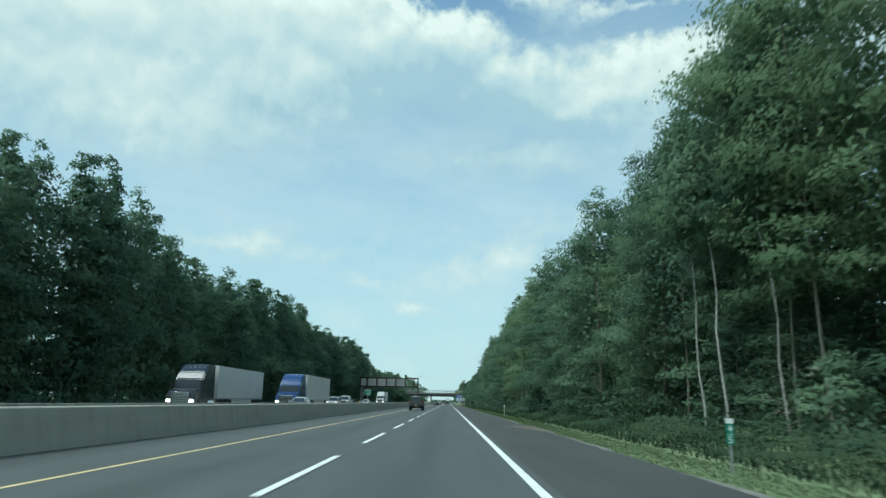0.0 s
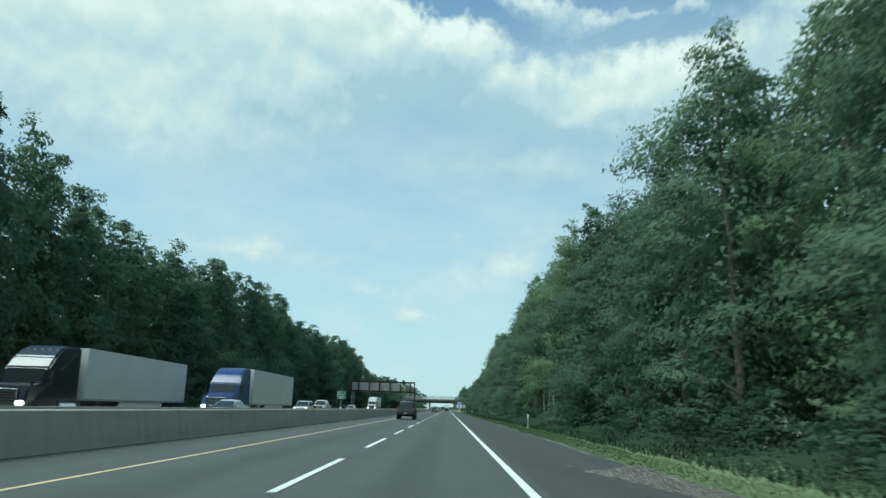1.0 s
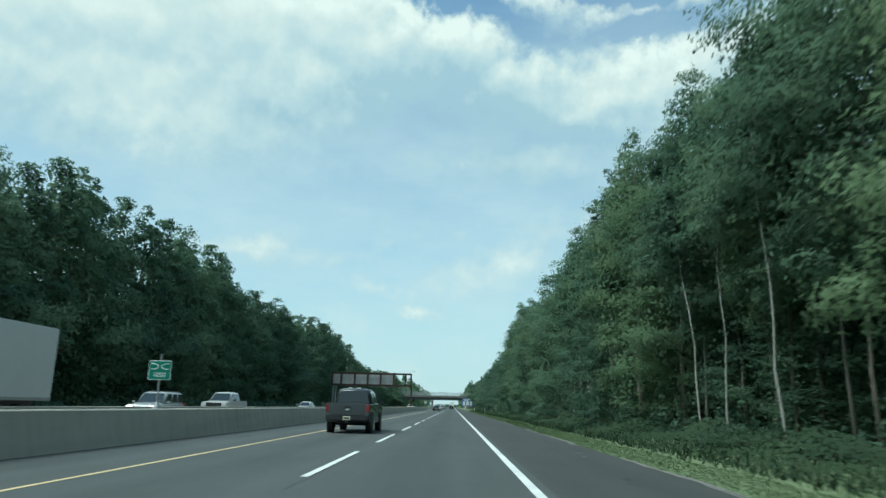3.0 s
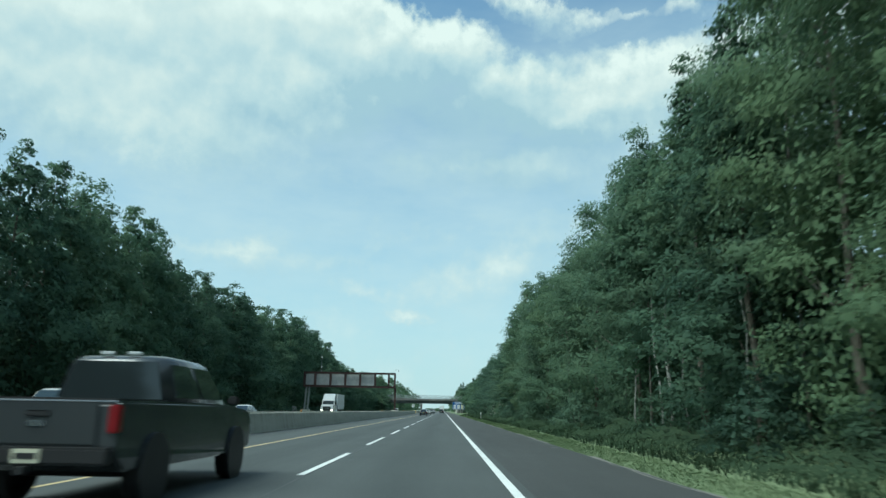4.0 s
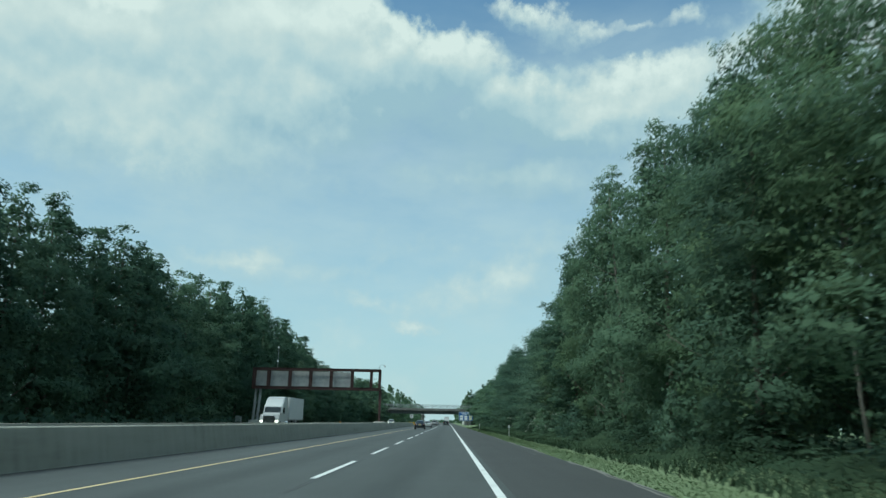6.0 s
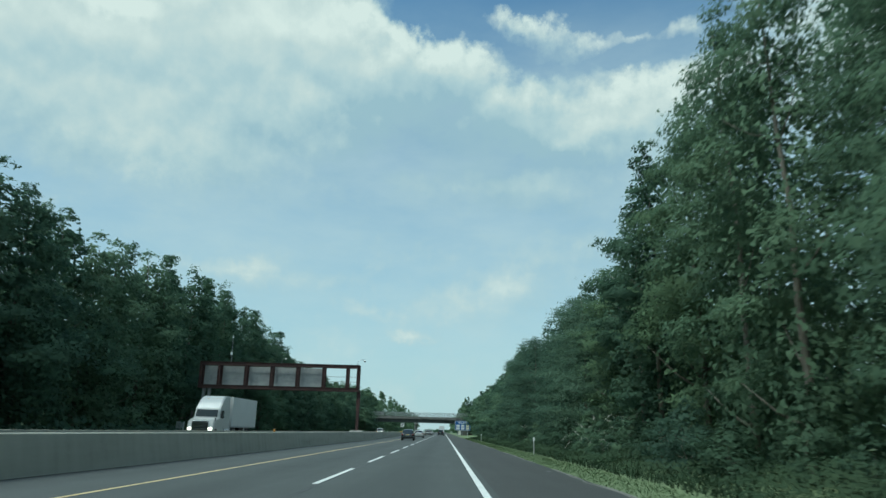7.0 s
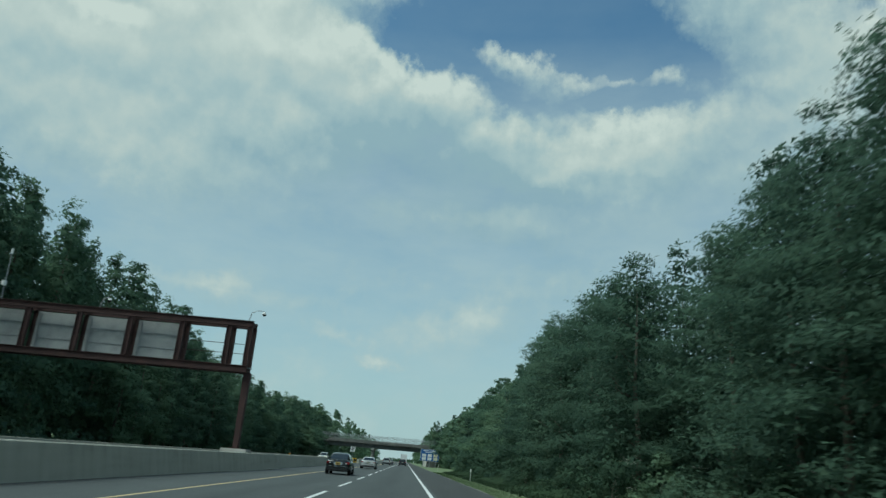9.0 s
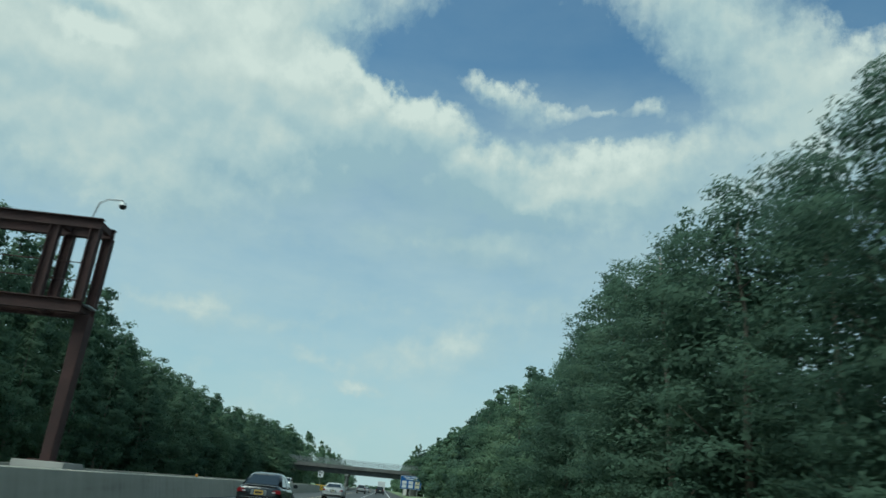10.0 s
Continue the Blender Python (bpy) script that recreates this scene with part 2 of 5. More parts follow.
def asphalt(name, lo, hi, tracks):
    """Worn asphalt: grain, patches stretched along the road, darker oil strips between the wheel tracks."""
    m, n = material(name)
    co = n.add("ShaderNodeTexCoord").outputs["Object"]
    long = n.add("ShaderNodeMapping", {"Vector": co, "Scale": (1, 0.06, 1)}).outputs[0]
    grain, patch, wide = n.noise(co, 90.0, 3.0), n.noise(long, 1.4, 6.0), n.noise(co, 0.35, 4.0)
    fac = n.math("ADD", n.math("MULTIPLY", grain, 0.35), n.math("ADD", n.math("MULTIPLY", patch, 0.4), n.math("MULTIPLY", wide, 0.25)))
    if tracks:
        x = n.add("ShaderNodeSeparateXYZ", {0: co}).outputs[0]
        wave = n.math("COSINE", n.math("MULTIPLY", n.math("SUBTRACT", x, 1.85), 2 * math.pi / 3.68))
        oil = n.math("MULTIPLY", n.math("POWER", n.math("MAXIMUM", wave, 0.0), 1.5), n.math("ADD", 0.7, n.math("MULTIPLY", wide, 0.6)))
        fac = n.math("SUBTRACT", n.math("ADD", fac, 0.05), n.math("MULTIPLY", oil, 0.13))
    col = n.ramp(fac, [(0.3, lo), (0.7, hi)])
    b = n.add("ShaderNodeBump", {"Height": grain, "Strength": 0.35, "Distance": 0.01})
    p = n.add("ShaderNodeBsdfPrincipled", {"Base Color": col, "Roughness": 0.82, "Normal": b.outputs[0], "Specular IOR Level": 0.35})
    n.add("ShaderNodeOutputMaterial", {0: p})
    return m


ASPHALT = asphalt("asphalt", (0.044, 0.050, 0.049), (0.081, 0.089, 0.087), True)
ASPHALT_DARK = asphalt("shoulder asphalt", (0.035, 0.037, 0.036), (0.066, 0.068, 0.066), False)
LINE_WHITE = surface("white road paint", [(0.42, 0.43, 0.42), (0.66, 0.67, 0.65), (0.74, 0.75, 0.72)], 1.2, 40.0, 0.7, 0, 0.2, 0.5)
LINE_YELLOW = surface("yellow road paint", [(0.45, 0.345, 0.17), (0.60, 0.46, 0.23), (0.66, 0.53, 0.31)], 1.2, 40.0, 0.7, 0, 0.2, 0.5)
RUST = surface("weathering steel", [(0.034, 0.019, 0.018), (0.058, 0.030, 0.028), (0.088, 0.045, 0.040)], 1.2, 20.0, 0.8, 0.1, 0.25)
STEEL = surface("galvanised steel", [(0.26, 0.27, 0.28), (0.38, 0.39, 0.40)], 1.5, 30.0, 0.5, 0.6, 0.1)
SIGN_BACK = surface("grey sheet metal", [(0.22, 0.23, 0.23), (0.32, 0.33, 0.33), (0.38, 0.39, 0.38)], 1.2, 12.0, 0.6, 0.2, 0.08)


# ---- mesh helpers ----
def mesh_ob(name, verts, faces, mat, smooth=False):
    me = bpy.data.meshes.new(name)
    me.from_pydata([tuple(v) for v in verts], [], faces)
    me.materials.append(mat)
    if smooth:
        me.polygons.foreach_set("use_smooth", [True] * len(me.polygons))
    me.update()
    return new(name, me)


def tri_mesh(name, verts, mat, normals=None):
    """Many loose triangles from an array of shape (n, 3, 3); normals: one to a triangle, to shade it as part of its tuft."""
    n = len(verts)
    me = bpy.data.meshes.new(name)
    me.vertices.add(3 * n), me.loops.add(3 * n), me.polygons.add(n)
    me.vertices.foreach_set("co", np.asarray(verts, np.float32).ravel())
    me.loops.foreach_set("vertex_index", np.arange(3 * n, dtype=np.int32))
    me.polygons.foreach_set("loop_start", np.arange(0, 3 * n, 3, dtype=np.int32))
    me.materials.append(mat)
    me.update(calc_edges=True)
    if normals is not None:
        me.normals_split_custom_set(np.repeat(np.asarray(normals, np.float32), 3, axis=0))
    return me


def part(name, bm, mat, parent=None, label="", smooth=False):
    """Links a bmesh as one mesh object under a thing or a part."""
    me = bpy.data.meshes.new(name)
    bm.to_mesh(me), bm.free()
    me.materials.append(mat)
    if smooth:
        me.polygons.foreach_set("use_smooth", [True] * len(me.polygons))
    ob = new(name, me)
    ob.parent = parent
    return tagged(ob, label)


def add_box(bm, x0, x1, y0, y1, z0, z1, bevel=0.0, m=None):
    before = set(bm.verts)
    g = bmesh.ops.create_cube(bm, size=1)
    bmesh.ops.transform(bm, verts=g["verts"], matrix=Matrix.LocRotScale(
        ((x0 + x1) / 2, (y0 + y1) / 2, (z0 + z1) / 2), None, (abs(x1 - x0), abs(y1 - y0), abs(z1 - z0))))
    if bevel:
        es = {e for v in g["verts"] for e in v.link_edges}
        bmesh.ops.bevel(bm, geom=list(es), offset=bevel, segments=2, affect="EDGES")
    if m is not None:
        bmesh.ops.transform(bm, verts=[v for v in bm.verts if v not in before], matrix=m)
    return bm


def box(*a, bevel=0.0, m=None):
    return add_box(bmesh.new(), *a, bevel=bevel, m=m)


def add_tube(bm, points, radii, sides=8):
    """A tapered tube along points."""
    rings, last = [], None
    pts = [Vector(p) for p in points]
    for i, p in enumerate(pts):
        d = (pts[min(i + 1, len(pts) - 1)] - pts[max(i - 1, 0)]).normalized()
        side = d.cross(Vector((0.3, 1, 0.2)) if abs(d.y) < 0.9 else Vector((1, 0.1, 0))).normalized()
        up = side.cross(d)
        rings.append([bm.verts.new(p + (side * math.cos(a) + up * math.sin(a)) * radii[i]) for a in
                      (2 * math.pi * k / sides for k in range(sides))])
    for a, b in zip(rings, rings[1:]):
        for k in range(sides):
            bm.faces.new((a[k], a[(k + 1) % sides], b[(k + 1) % sides], b[k]))
    bm.faces.new(rings[0][::-1]), bm.faces.new(rings[-1])
    return bm


def tube(points, radii, sides=8):
    bm = add_tube(bmesh.new(), points, radii, sides)
    bmesh.ops.recalc_face_normals(bm, faces=bm.faces)
    return bm


def thing(name, label, category, group="", at=None, kind=""):
    e = new(name)
    e.empty_display_size = 0.3
    if at is not None:
        e.matrix_world = at
    return tagged(e, label, category, group, kind)


# ---- road and ground ----
ROAD_END = 1500.0
EDGE_R, DASH, EDGE_L = 3.88, 0.0, -3.51
BARRIER_X = -6.46
SHOULDER_R = 7.1
FAR_L = -24.5   # outer edge of the opposing carriageway
WOOD_R, WOOD_L = 13.7, -36.0

xs = [-3000, -300, -60, WOOD_L, FAR_L - 1.5, FAR_L, SHOULDER_R, 7.5, 9.6, WOOD_R, 40, 300, 3000]
zs = [0.4, 0.4, 0.4, 0.3, -0.02, -0.05, -0.05, -0.02, 0.0, 0.25, 0.6, 0.6, 0.6]
ys = [-3000, -60] + [20.0 * i for i in range(0, 30)] + [800, 3000]
gv = [(x, y, z + (0.12 * noise.noise((x * 0.2, y * 0.05, 0)) if abs(x) > 8.5 and abs(x) < 50 and -50 < y < 700 else 0)) for y in ys for x, z in zip(xs, zs)]
gf = [(j * len(xs) + i, j * len(xs) + i + 1, (j + 1) * len(xs) + i + 1, (j + 1) * len(xs) + i) for j in range(len(ys) - 1) for i in range(len(xs) - 1)]
tagged(mesh_ob("ground", gv, gf, TURF), "mown grass verge and wooded ground along the highway", "ground", kind="structure")


def slab(name, x0, x1, y0, y1, top, mat, label, category="road"):
    ob = part(name, box(x0, x1, y0, y1, -0.3, top), mat)
    return tagged(ob, label, category, kind="structure")


slab("road", EDGE_L - 0.25, EDGE_R + 0.25, -60, ROAD_END, 0.0, ASPHALT, "grey worn asphalt carriageway with two lanes")
slab("road_shoulder", EDGE_R + 0.25, SHOULDER_R, -60, ROAD_END, -0.004, ASPHALT_DARK, "dark asphalt hard shoulder beside the edge line")
slab("road_shoulder", BARRIER_X, EDGE_L - 0.25, -60, ROAD_END, -0.004, ASPHALT, "narrow asphalt inner shoulder along the barrier")
slab("road", FAR_L, BARRIER_X, -60, ROAD_END, -0.008, ASPHALT, "asphalt carriageway for oncoming traffic behind the barrier")

# painted lines
DASH_LEN, DASH_STEP, DASH_PHASE = 7.07, 12.19, 9.67


def stripe(x, y0, y1, w, mat, name, label):
    ob = part(name, box(x - w / 2, x + w / 2, y0, y1, -0.003, 0.004), mat)
    return tagged(ob, label, "road marking", kind="structure")


stripe(EDGE_R, -60, ROAD_END, 0.16, LINE_WHITE, "edge_line", "solid white painted edge line")
stripe(EDGE_L, -60, ROAD_END, 0.10, LINE_YELLOW, "edge_line", "solid yellow painted edge line")
dash = stripe(0, 0, DASH_LEN, 0.14, LINE_WHITE, "lane_dash", "white painted lane dash")
tagged(dash, group="lane dashes")
dash.location = (DASH, DASH_PHASE - DASH_STEP, 0)
for i in range(60):
    copy_thing(dash, pose(DASH, DASH_PHASE + DASH_STEP * i, 0))

stripe(-10.6, -60, ROAD_END, 0.13, LINE_YELLOW, "edge_line", "solid yellow painted edge line of the opposing lanes")
stripe(-21.3, -60, ROAD_END, 0.16, LINE_WHITE, "edge_line", "solid white painted edge line of the opposing lanes")
for x in (-14.1, -17.7):
    for i in range(40):
        copy_thing(dash, pose(x, DASH_PHASE + DASH_STEP * i, -0.004))

# tar-filled joint beside the lane dashes
jr = random.Random(3)
jv, jf = [], []
for i in range(240):
    jx, jw = 0.11 + jr.uniform(-0.02, 0.02), jr.uniform(0.006, 0.028)
    jv += [(jx - jw, -20 + i * 1.6, 0.003), (jx + jw, -20 + i * 1.6, 0.003)]
    if i and i % 9:
        jf.append((2 * i - 2, 2 * i - 1, 2 * i + 1, 2 * i))
TAR = surface("tar", [(0.03, 0.03, 0.03), (0.05, 0.05, 0.05)], 2.0, 30.0, 0.6)
tagged(mesh_ob("road_joint", jv, jf, TAR), "dark tar-filled joint between the two lanes", "road joint", kind="structure")

# small dark pits where the shoulder breaks up
PITS = [(5.5, 41.0), (6.5, 42.7), (6.6, 44.0), (5.8, 37.6), (5.8, 35.0), (5.8, 83.1), (5.9, 84.0), (6.2, 90.1), (6.3, 91.5), (6.7, 80.5), (6.6, 62.0), (6.8, 120.0), (6.5, 142.0), (6.6, 171.0), (6.7, 189.0)]
for px, py in PITS:
    k = 9
    ring = [(px + 0.13 * math.cos(6.283 * j / k) * jr.uniform(0.5, 1.2), py + 0.42 * math.sin(6.283 * j / k) * jr.uniform(0.5, 1.2), 0.0) for j in range(k)]
    tagged(mesh_ob("road_pit", ring, [tuple(range(k))], TAR), "small dark broken patch in the shoulder asphalt", "road damage", kind="structure")

GRIT_SHADE = surface("grit", [(0.05, 0.05, 0.046), (0.085, 0.083, 0.076)], 1.2, 30.0, 0.95, 0, 0.5)

# concrete median barrier, wider round the foot of the sign gantry
BARRIER_H = 0.98


def barrier_run(stations):
    """Stations of (y, half width): two sloped faces with rims, and a shallow trough between them."""
    bm = bmesh.new()
    rings = []
    for y, w in stations:
        half = [(w, 0), (w - 0.02, 0.07), (w - 0.19, BARRIER_H - 0.03), (w - 0.22, BARRIER_H), (w - 0.44, BARRIER_H), (w - 0.46, BARRIER_H - 0.12)]
        p = half + [(-x, z) for x, z in half[::-1]]
        rings.append([bm.verts.new((x, y, z)) for x, z in p])
    k = len(rings[0])
    for a, b in zip(rings, rings[1:]):
        for i in range(k):
            bm.faces.new((a[i], a[(i + 1) % k], b[(i + 1) % k], b[i]))
    bm.faces.new(rings[0][::-1]), bm.faces.new(rings[-1])
    bmesh.ops.recalc_face_normals(bm, faces=bm.faces)
    return bm


def trough_fill(stations):
    """The dark fill that lies in the trough."""
    v = [(s * (w - 0.47), y, BARRIER_H - 0.075) for y, w in stations for s in (-1, 1)]
    f = [(2 * i, 2 * i + 1, 2 * i + 3, 2 * i + 2) for i in range(len(stations) - 1)]
    return v, f


MEDIAN_X = -8.35
BARRIER_FACE = streaked("streaked barrier concrete", (0.215, 0.208, 0.168), (0.375, 0.362, 0.295), (0.46, 0.444, 0.37))
FIRST = [(-60.0 + 6.0 * i, 1.89) for i in range(51)] + [(246.5, 1.89), (250.5, 2.12), (262.0, 2.12), (266.0, 1.6)] + [(272.0 + 6 * i, 1.6 - 0.03 * i) for i in range(14)]
SECOND = [(373.0 + 6 * i, 0.9) for i in range(90)]
for run, lab in ((FIRST, "long weathered grey concrete median barrier"), (SECOND, "grey concrete median barrier running under the overpass")):
    bar = part("median_barrier", barrier_run(run), BARRIER_FACE)
    bar.location = (MEDIAN_X, 0, -0.006)
    tagged(bar, lab, "barrier", kind="structure")
    fill = mesh_ob("median_fill", *trough_fill(run), GRIT_SHADE)
    fill.location = (MEDIAN_X, 0, -0.006)
    tagged(fill, "dark gritty fill between the barrier's rims", "grit", kind="structure")
# dark strip at the barrier's foot: its seam, and the shade there painted on
gr = random.Random(9)
v, f = [], []
for i in range(190):
    w = 0.10 + 0.07 * math.sin(i * 0.31) + gr.uniform(0.0, 0.12)
    v += [(BARRIER_X - 0.01, -40 + 1.6 * i, 0.006), (BARRIER_X + w, -40 + 1.6 * i, 0.001)]
    if i:
        f.append((2 * i - 2, 2 * i - 1, 2 * i + 1, 2 * i))
tagged(mesh_ob("foot_shade_line", v, f, GRIT_SHADE), "dark seam with painted shade along the barrier's foot", "grit", kind="structure")

# pale crumbled fringe where the shoulder meets the grass
FRINGE = surface("crumbled asphalt and grit", [(0.10, 0.098, 0.088), (0.17, 0.165, 0.15), (0.24, 0.23, 0.21)], 2.0, 30.0, 0.95, 0, 0.5)
v, f = [], []
for i in range(420):
    wob = 0.05 * math.sin(i * 0.37) + 0.04 * math.sin(i * 1.1)
    v += [(SHOULDER_R - gr.uniform(0.02, 0.16) + wob, -10 + 0.9 * i, 0.001), (SHOULDER_R + 0.10 + wob, -10 + 0.9 * i, -0.012)]
    if i and (i // 7) % 4:
        f.append((2 * i - 2, 2 * i - 1, 2 * i + 1, 2 * i))
tagged(mesh_ob("road_fringe", v, f, FRINGE), "pale crumbled grit along the shoulder's grassy edge", "grit", kind="structure")


# ---- woods ----
def unit(v):
    return v / (np.linalg.norm(v, axis=1, keepdims=True) + 1e-9)


def leaf_tris(rng, centres, normals, length, width, jitter):
    """One small leaf triangle at each centre, its face turned the way of its normal."""
    n = len(centres)
    nrm = unit(normals + rng.normal(0, jitter, (n, 3)))
    a = unit(np.cross(nrm, rng.normal(0, 1, (n, 3))))
    b = np.cross(nrm, a)
    s = rng.uniform(0.6, 1.35, (n, 1))
    tip = centres + a * length * s * 0.6
    l = centres - a * length * s * 0.4 + b * width * s * 0.5
    r = centres - a * length * s * 0.4 - b * width * s * 0.5
    return np.stack([tip, l, r], axis=1)


def crown_leaves(rng, height, base, radius, shape, leaves, leaf, pads, flat=0.6, fringe=0.2):
    """Leaves and their normals: boughs of flattened tufts, a few loose twigs at their rims. shape: radius along the height, 0 to 1."""
    per = 5
    nb = max(6, pads // per)
    u = (np.arange(nb) + rng.uniform(0, 1, nb)) / nb * 0.93
    u[-3:] = (0.85, 0.92, 0.965)
    prof = np.interp(u, np.linspace(0, 1, len(shape)), shape)
    ang = np.arange(nb) * 2.4 + rng.normal(0, 0.4, nb)
    lobes = 1 + 0.16 * np.sin(3 * ang + rng.uniform(0, 6)) + 0.16 * np.sin(17 * u + 2 * ang + rng.uniform(0, 6))
    br = radius * rng.uniform(0.34, 0.56, nb) * (0.36 + 0.64 * prof)
    rad = np.maximum(radius * prof * lobes * rng.uniform(0.55, 1.0, nb) - 0.55 * br, 0)
    rad[-2:] *= 0.3
    away = np.stack([np.cos(ang), np.sin(ang), np.zeros(nb)], 1)
    bc = away * rad[:, None]
    bc[:, 2] = base + (height - base) * u
    # tufts on each bough
    bi = np.repeat(np.arange(nb), per)
    n = len(bi)
    td = unit(rng.normal(0, 1, (n, 3)) + 0.6 * away[bi] + np.array([0, 0, 0.35]))
    pr = br[bi] * rng.uniform(0.42, 0.72, n)
    c = bc[bi] + td * br[bi][:, None] * np.array([0.72, 0.72, 0.55])
    c[:, 2] -= 0.25 * np.sum(td * away[bi], axis=1) * br[bi]
    pi = rng.choice(n, leaves, p=pr ** 2 / np.sum(pr ** 2))
    d = unit(rng.normal(0, 1, (leaves, 3)))
    d[:, 2] = np.where((d[:, 2] < 0) & (rng.uniform(0, 1, leaves) < 0.65), -d[:, 2], d[:, 2])
    q = rng.uniform(0.2, 1.0, leaves) ** 0.4
    k = 9
    twig = unit(rng.normal(0, 1, (n * k, 3)) * np.array([1, 1, 0.6]) + 0.5 * np.repeat(td, k, axis=0) + np.array([0, 0, 0.15]))
    on = rng.uniform(0, 1, leaves) < fringe
    d = np.where(on[:, None], twig[pi * k + rng.integers(0, k, leaves)], d)
    q = np.where(on, rng.uniform(0.8, 1.45, leaves), q)
    size = pr[pi][:, None] * np.where(on[:, None], np.array([1, 1, 0.8]), np.array([1, 1, flat]))
    pos = c[pi] + d * size * q[:, None] + rng.normal(0, 0.06, (leaves, 3)) * pr[pi][:, None]
    steep = unit(d * np.array([1, 1, 1 / flat]))
    nrm = unit(0.55 * steep + 0.5 * td[pi] + 0.25 * away[bi][pi] + np.array([0, 0, 0.25]))
    t = leaf_tris(rng, pos, nrm, leaf, leaf * 0.55, 0.4)
    # the heart of the crown
    h = max(80, leaves // 8)
    u = rng.uniform(0.03, 0.90, h)
    prof = np.interp(u, np.linspace(0, 1, len(shape)), shape)
    ang, q = rng.uniform(0, 2 * np.pi, h), rng.uniform(0.25, 0.74, h) * radius * prof
    hp = np.stack([q * np.cos(ang), q * np.sin(ang), base + (height - base) * u], 1)
    hn = unit(np.stack([np.cos(ang), np.sin(ang), 0.35 + 0.5 * u], 1))
    heart = leaf_tris(rng, hp, hn, min(leaf * 1.4, 0.7), min(leaf * 1.0, 0.5), 0.4)
    return np.concatenate([t, heart]), np.concatenate([nrm, hn])


def crown_mesh(name, mat, *a):
    t, nrm = crown_leaves(*a)
    return tri_mesh(name, t, mat, nrm)


def trunk_bm(rng, height, r0, limbs, base, spread, lean=0.3, sides=8):
    bm = bmesh.new()
    k = 7
    bend = rng.normal(0, lean, 2)
    pts, rad = [], []
    for i in range(k):
        f = i / (k - 1)
        pts.append((bend[0] * f * f + rng.normal(0, 0.07), bend[1] * f * f + rng.normal(0, 0.07), height * 0.93 * f - 0.3))
        rad.append(r0 * (1.25 if i == 0 else 1) * (1 - 0.86 * f))
    add_tube(bm, pts, rad, sides)
    for _ in range(limbs):
        f = rng.uniform(min(0.75, base / height * 1.2 + 0.03), 0.9)
        a = rng.uniform(0, 2 * math.pi)
        p = np.array([bend[0] * f * f, bend[1] * f * f, height * 0.93 * f])
        ln = spread * rng.uniform(0.4, 0.72) * (1.1 - 0.6 * f)
        d = np.array([math.cos(a), math.sin(a), rng.uniform(0.25, 0.8)])
        rr = r0 * (1 - 0.86 * f) * 0.5
        add_tube(bm, [p, p + d * ln * 0.5, p + d * ln + np.array([0, 0, 0.15 * ln])], [rr, rr * 0.6, rr * 0.2], 5)
    bmesh.ops.recalc_face_normals(bm, faces=bm.faces)
    return bm


BROAD = [0.35, 0.75, 0.98, 1.0, 0.92, 0.78, 0.55, 0.18]
TALL = [0.4, 0.7, 0.85, 0.9, 0.8, 0.62, 0.4, 0.08]
SPIRE = [0.75, 1.0, 0.85, 0.68, 0.52, 0.36, 0.2, 0.03]

LAB = {"broad": "broadleaf tree with a dense dark green crown",
       "tall": "slender tall tree with a ragged green crown",
       "spire": "pointed young tree with a narrow pale green crown",
       "open": "tall tree with a bare pale trunk and high crown",
       "skirt": "broadleaf tree leafy down to the ground"}
PROTO = {}


def tree_proto(key, seed, kind, h, base, r, shape, leaves, leaf, clumps, mat, bark, r0, lean=0.3):
    rng = np.random.default_rng(seed)
    e = thing("tree", LAB[kind], "tree", "trees along the road")
    part("trunk", trunk_bm(rng, h, r0, 9, base, r, lean), bark, e, smooth=True)
    c = new("crown", crown_mesh("crown", mat, rng, h, base, r, shape, leaves, leaf, clumps))
    c.parent = e
    e["tall"] = h
    PROTO.setdefault(key, []).append(e)
    return e


USED = set()


def plant(key, i, x, y, z, s, turn, height):
    """Sets a tree of a kind at x, y, scaled to a height."""
    e = PROTO[key][i % len(PROTO[key])]
    m = Matrix.LocRotScale((x, y, z), Euler((0, 0, turn)), (s, s, height / e["tall"]))
    if e not in USED:
        USED.add(e)
        e.matrix_world = m
        return e
    c = copy_thing(e, pose(0, 0, 0))
    c.matrix_basis = m
    return c


FULL = [0.6, 0.92, 1.0, 1.0, 0.93, 0.8, 0.62, 0.36, 0.06]
SKIRT = [0.38, 0.68, 0.92, 1.0, 1.0, 0.93, 0.8, 0.62, 0.36, 0.06]
for k, (mat, bark) in enumerate(((LEAF_PALE, BARK), (LEAF_BRIGHT, BARK), (LEAF_PALE, BARK), (LEAF_BRIGHT, BARK))):
    tree_proto("skirt", 11 + k, "skirt", 17, 0.4, 3.7, SKIRT, 22000, 0.17, 130, mat, bark, 0.17)
    tree_proto("open", 31 + k, "open", 17, 4.5, 3.5, BROAD, 18000, 0.168, 100, mat, BARK_MID if k != 2 else bark, 0.07, 1.4)
tree_proto("spire", 51, "spire", 17, 0.6, 2.7, SPIRE, 13000, 0.17, 130, LEAF_PALE, BARK, 0.13)
tree_proto("spire", 53, "spire", 17, 0.8, 3.0, SPIRE, 13000, 0.17, 120, LEAF, BARK, 0.13)
tree_proto("skirt", 52, "tall", 17, 1.4, 2.9, TALL, 17000, 0.175, 110, LEAF, BARK, 0.14)
for k in range(3):
    tree_proto("dusky", 131 + k, "broad", 17, 0.4, 3.7, SKIRT, 22000, 0.17, 150, LEAF_DARK, BARK, 0.17)
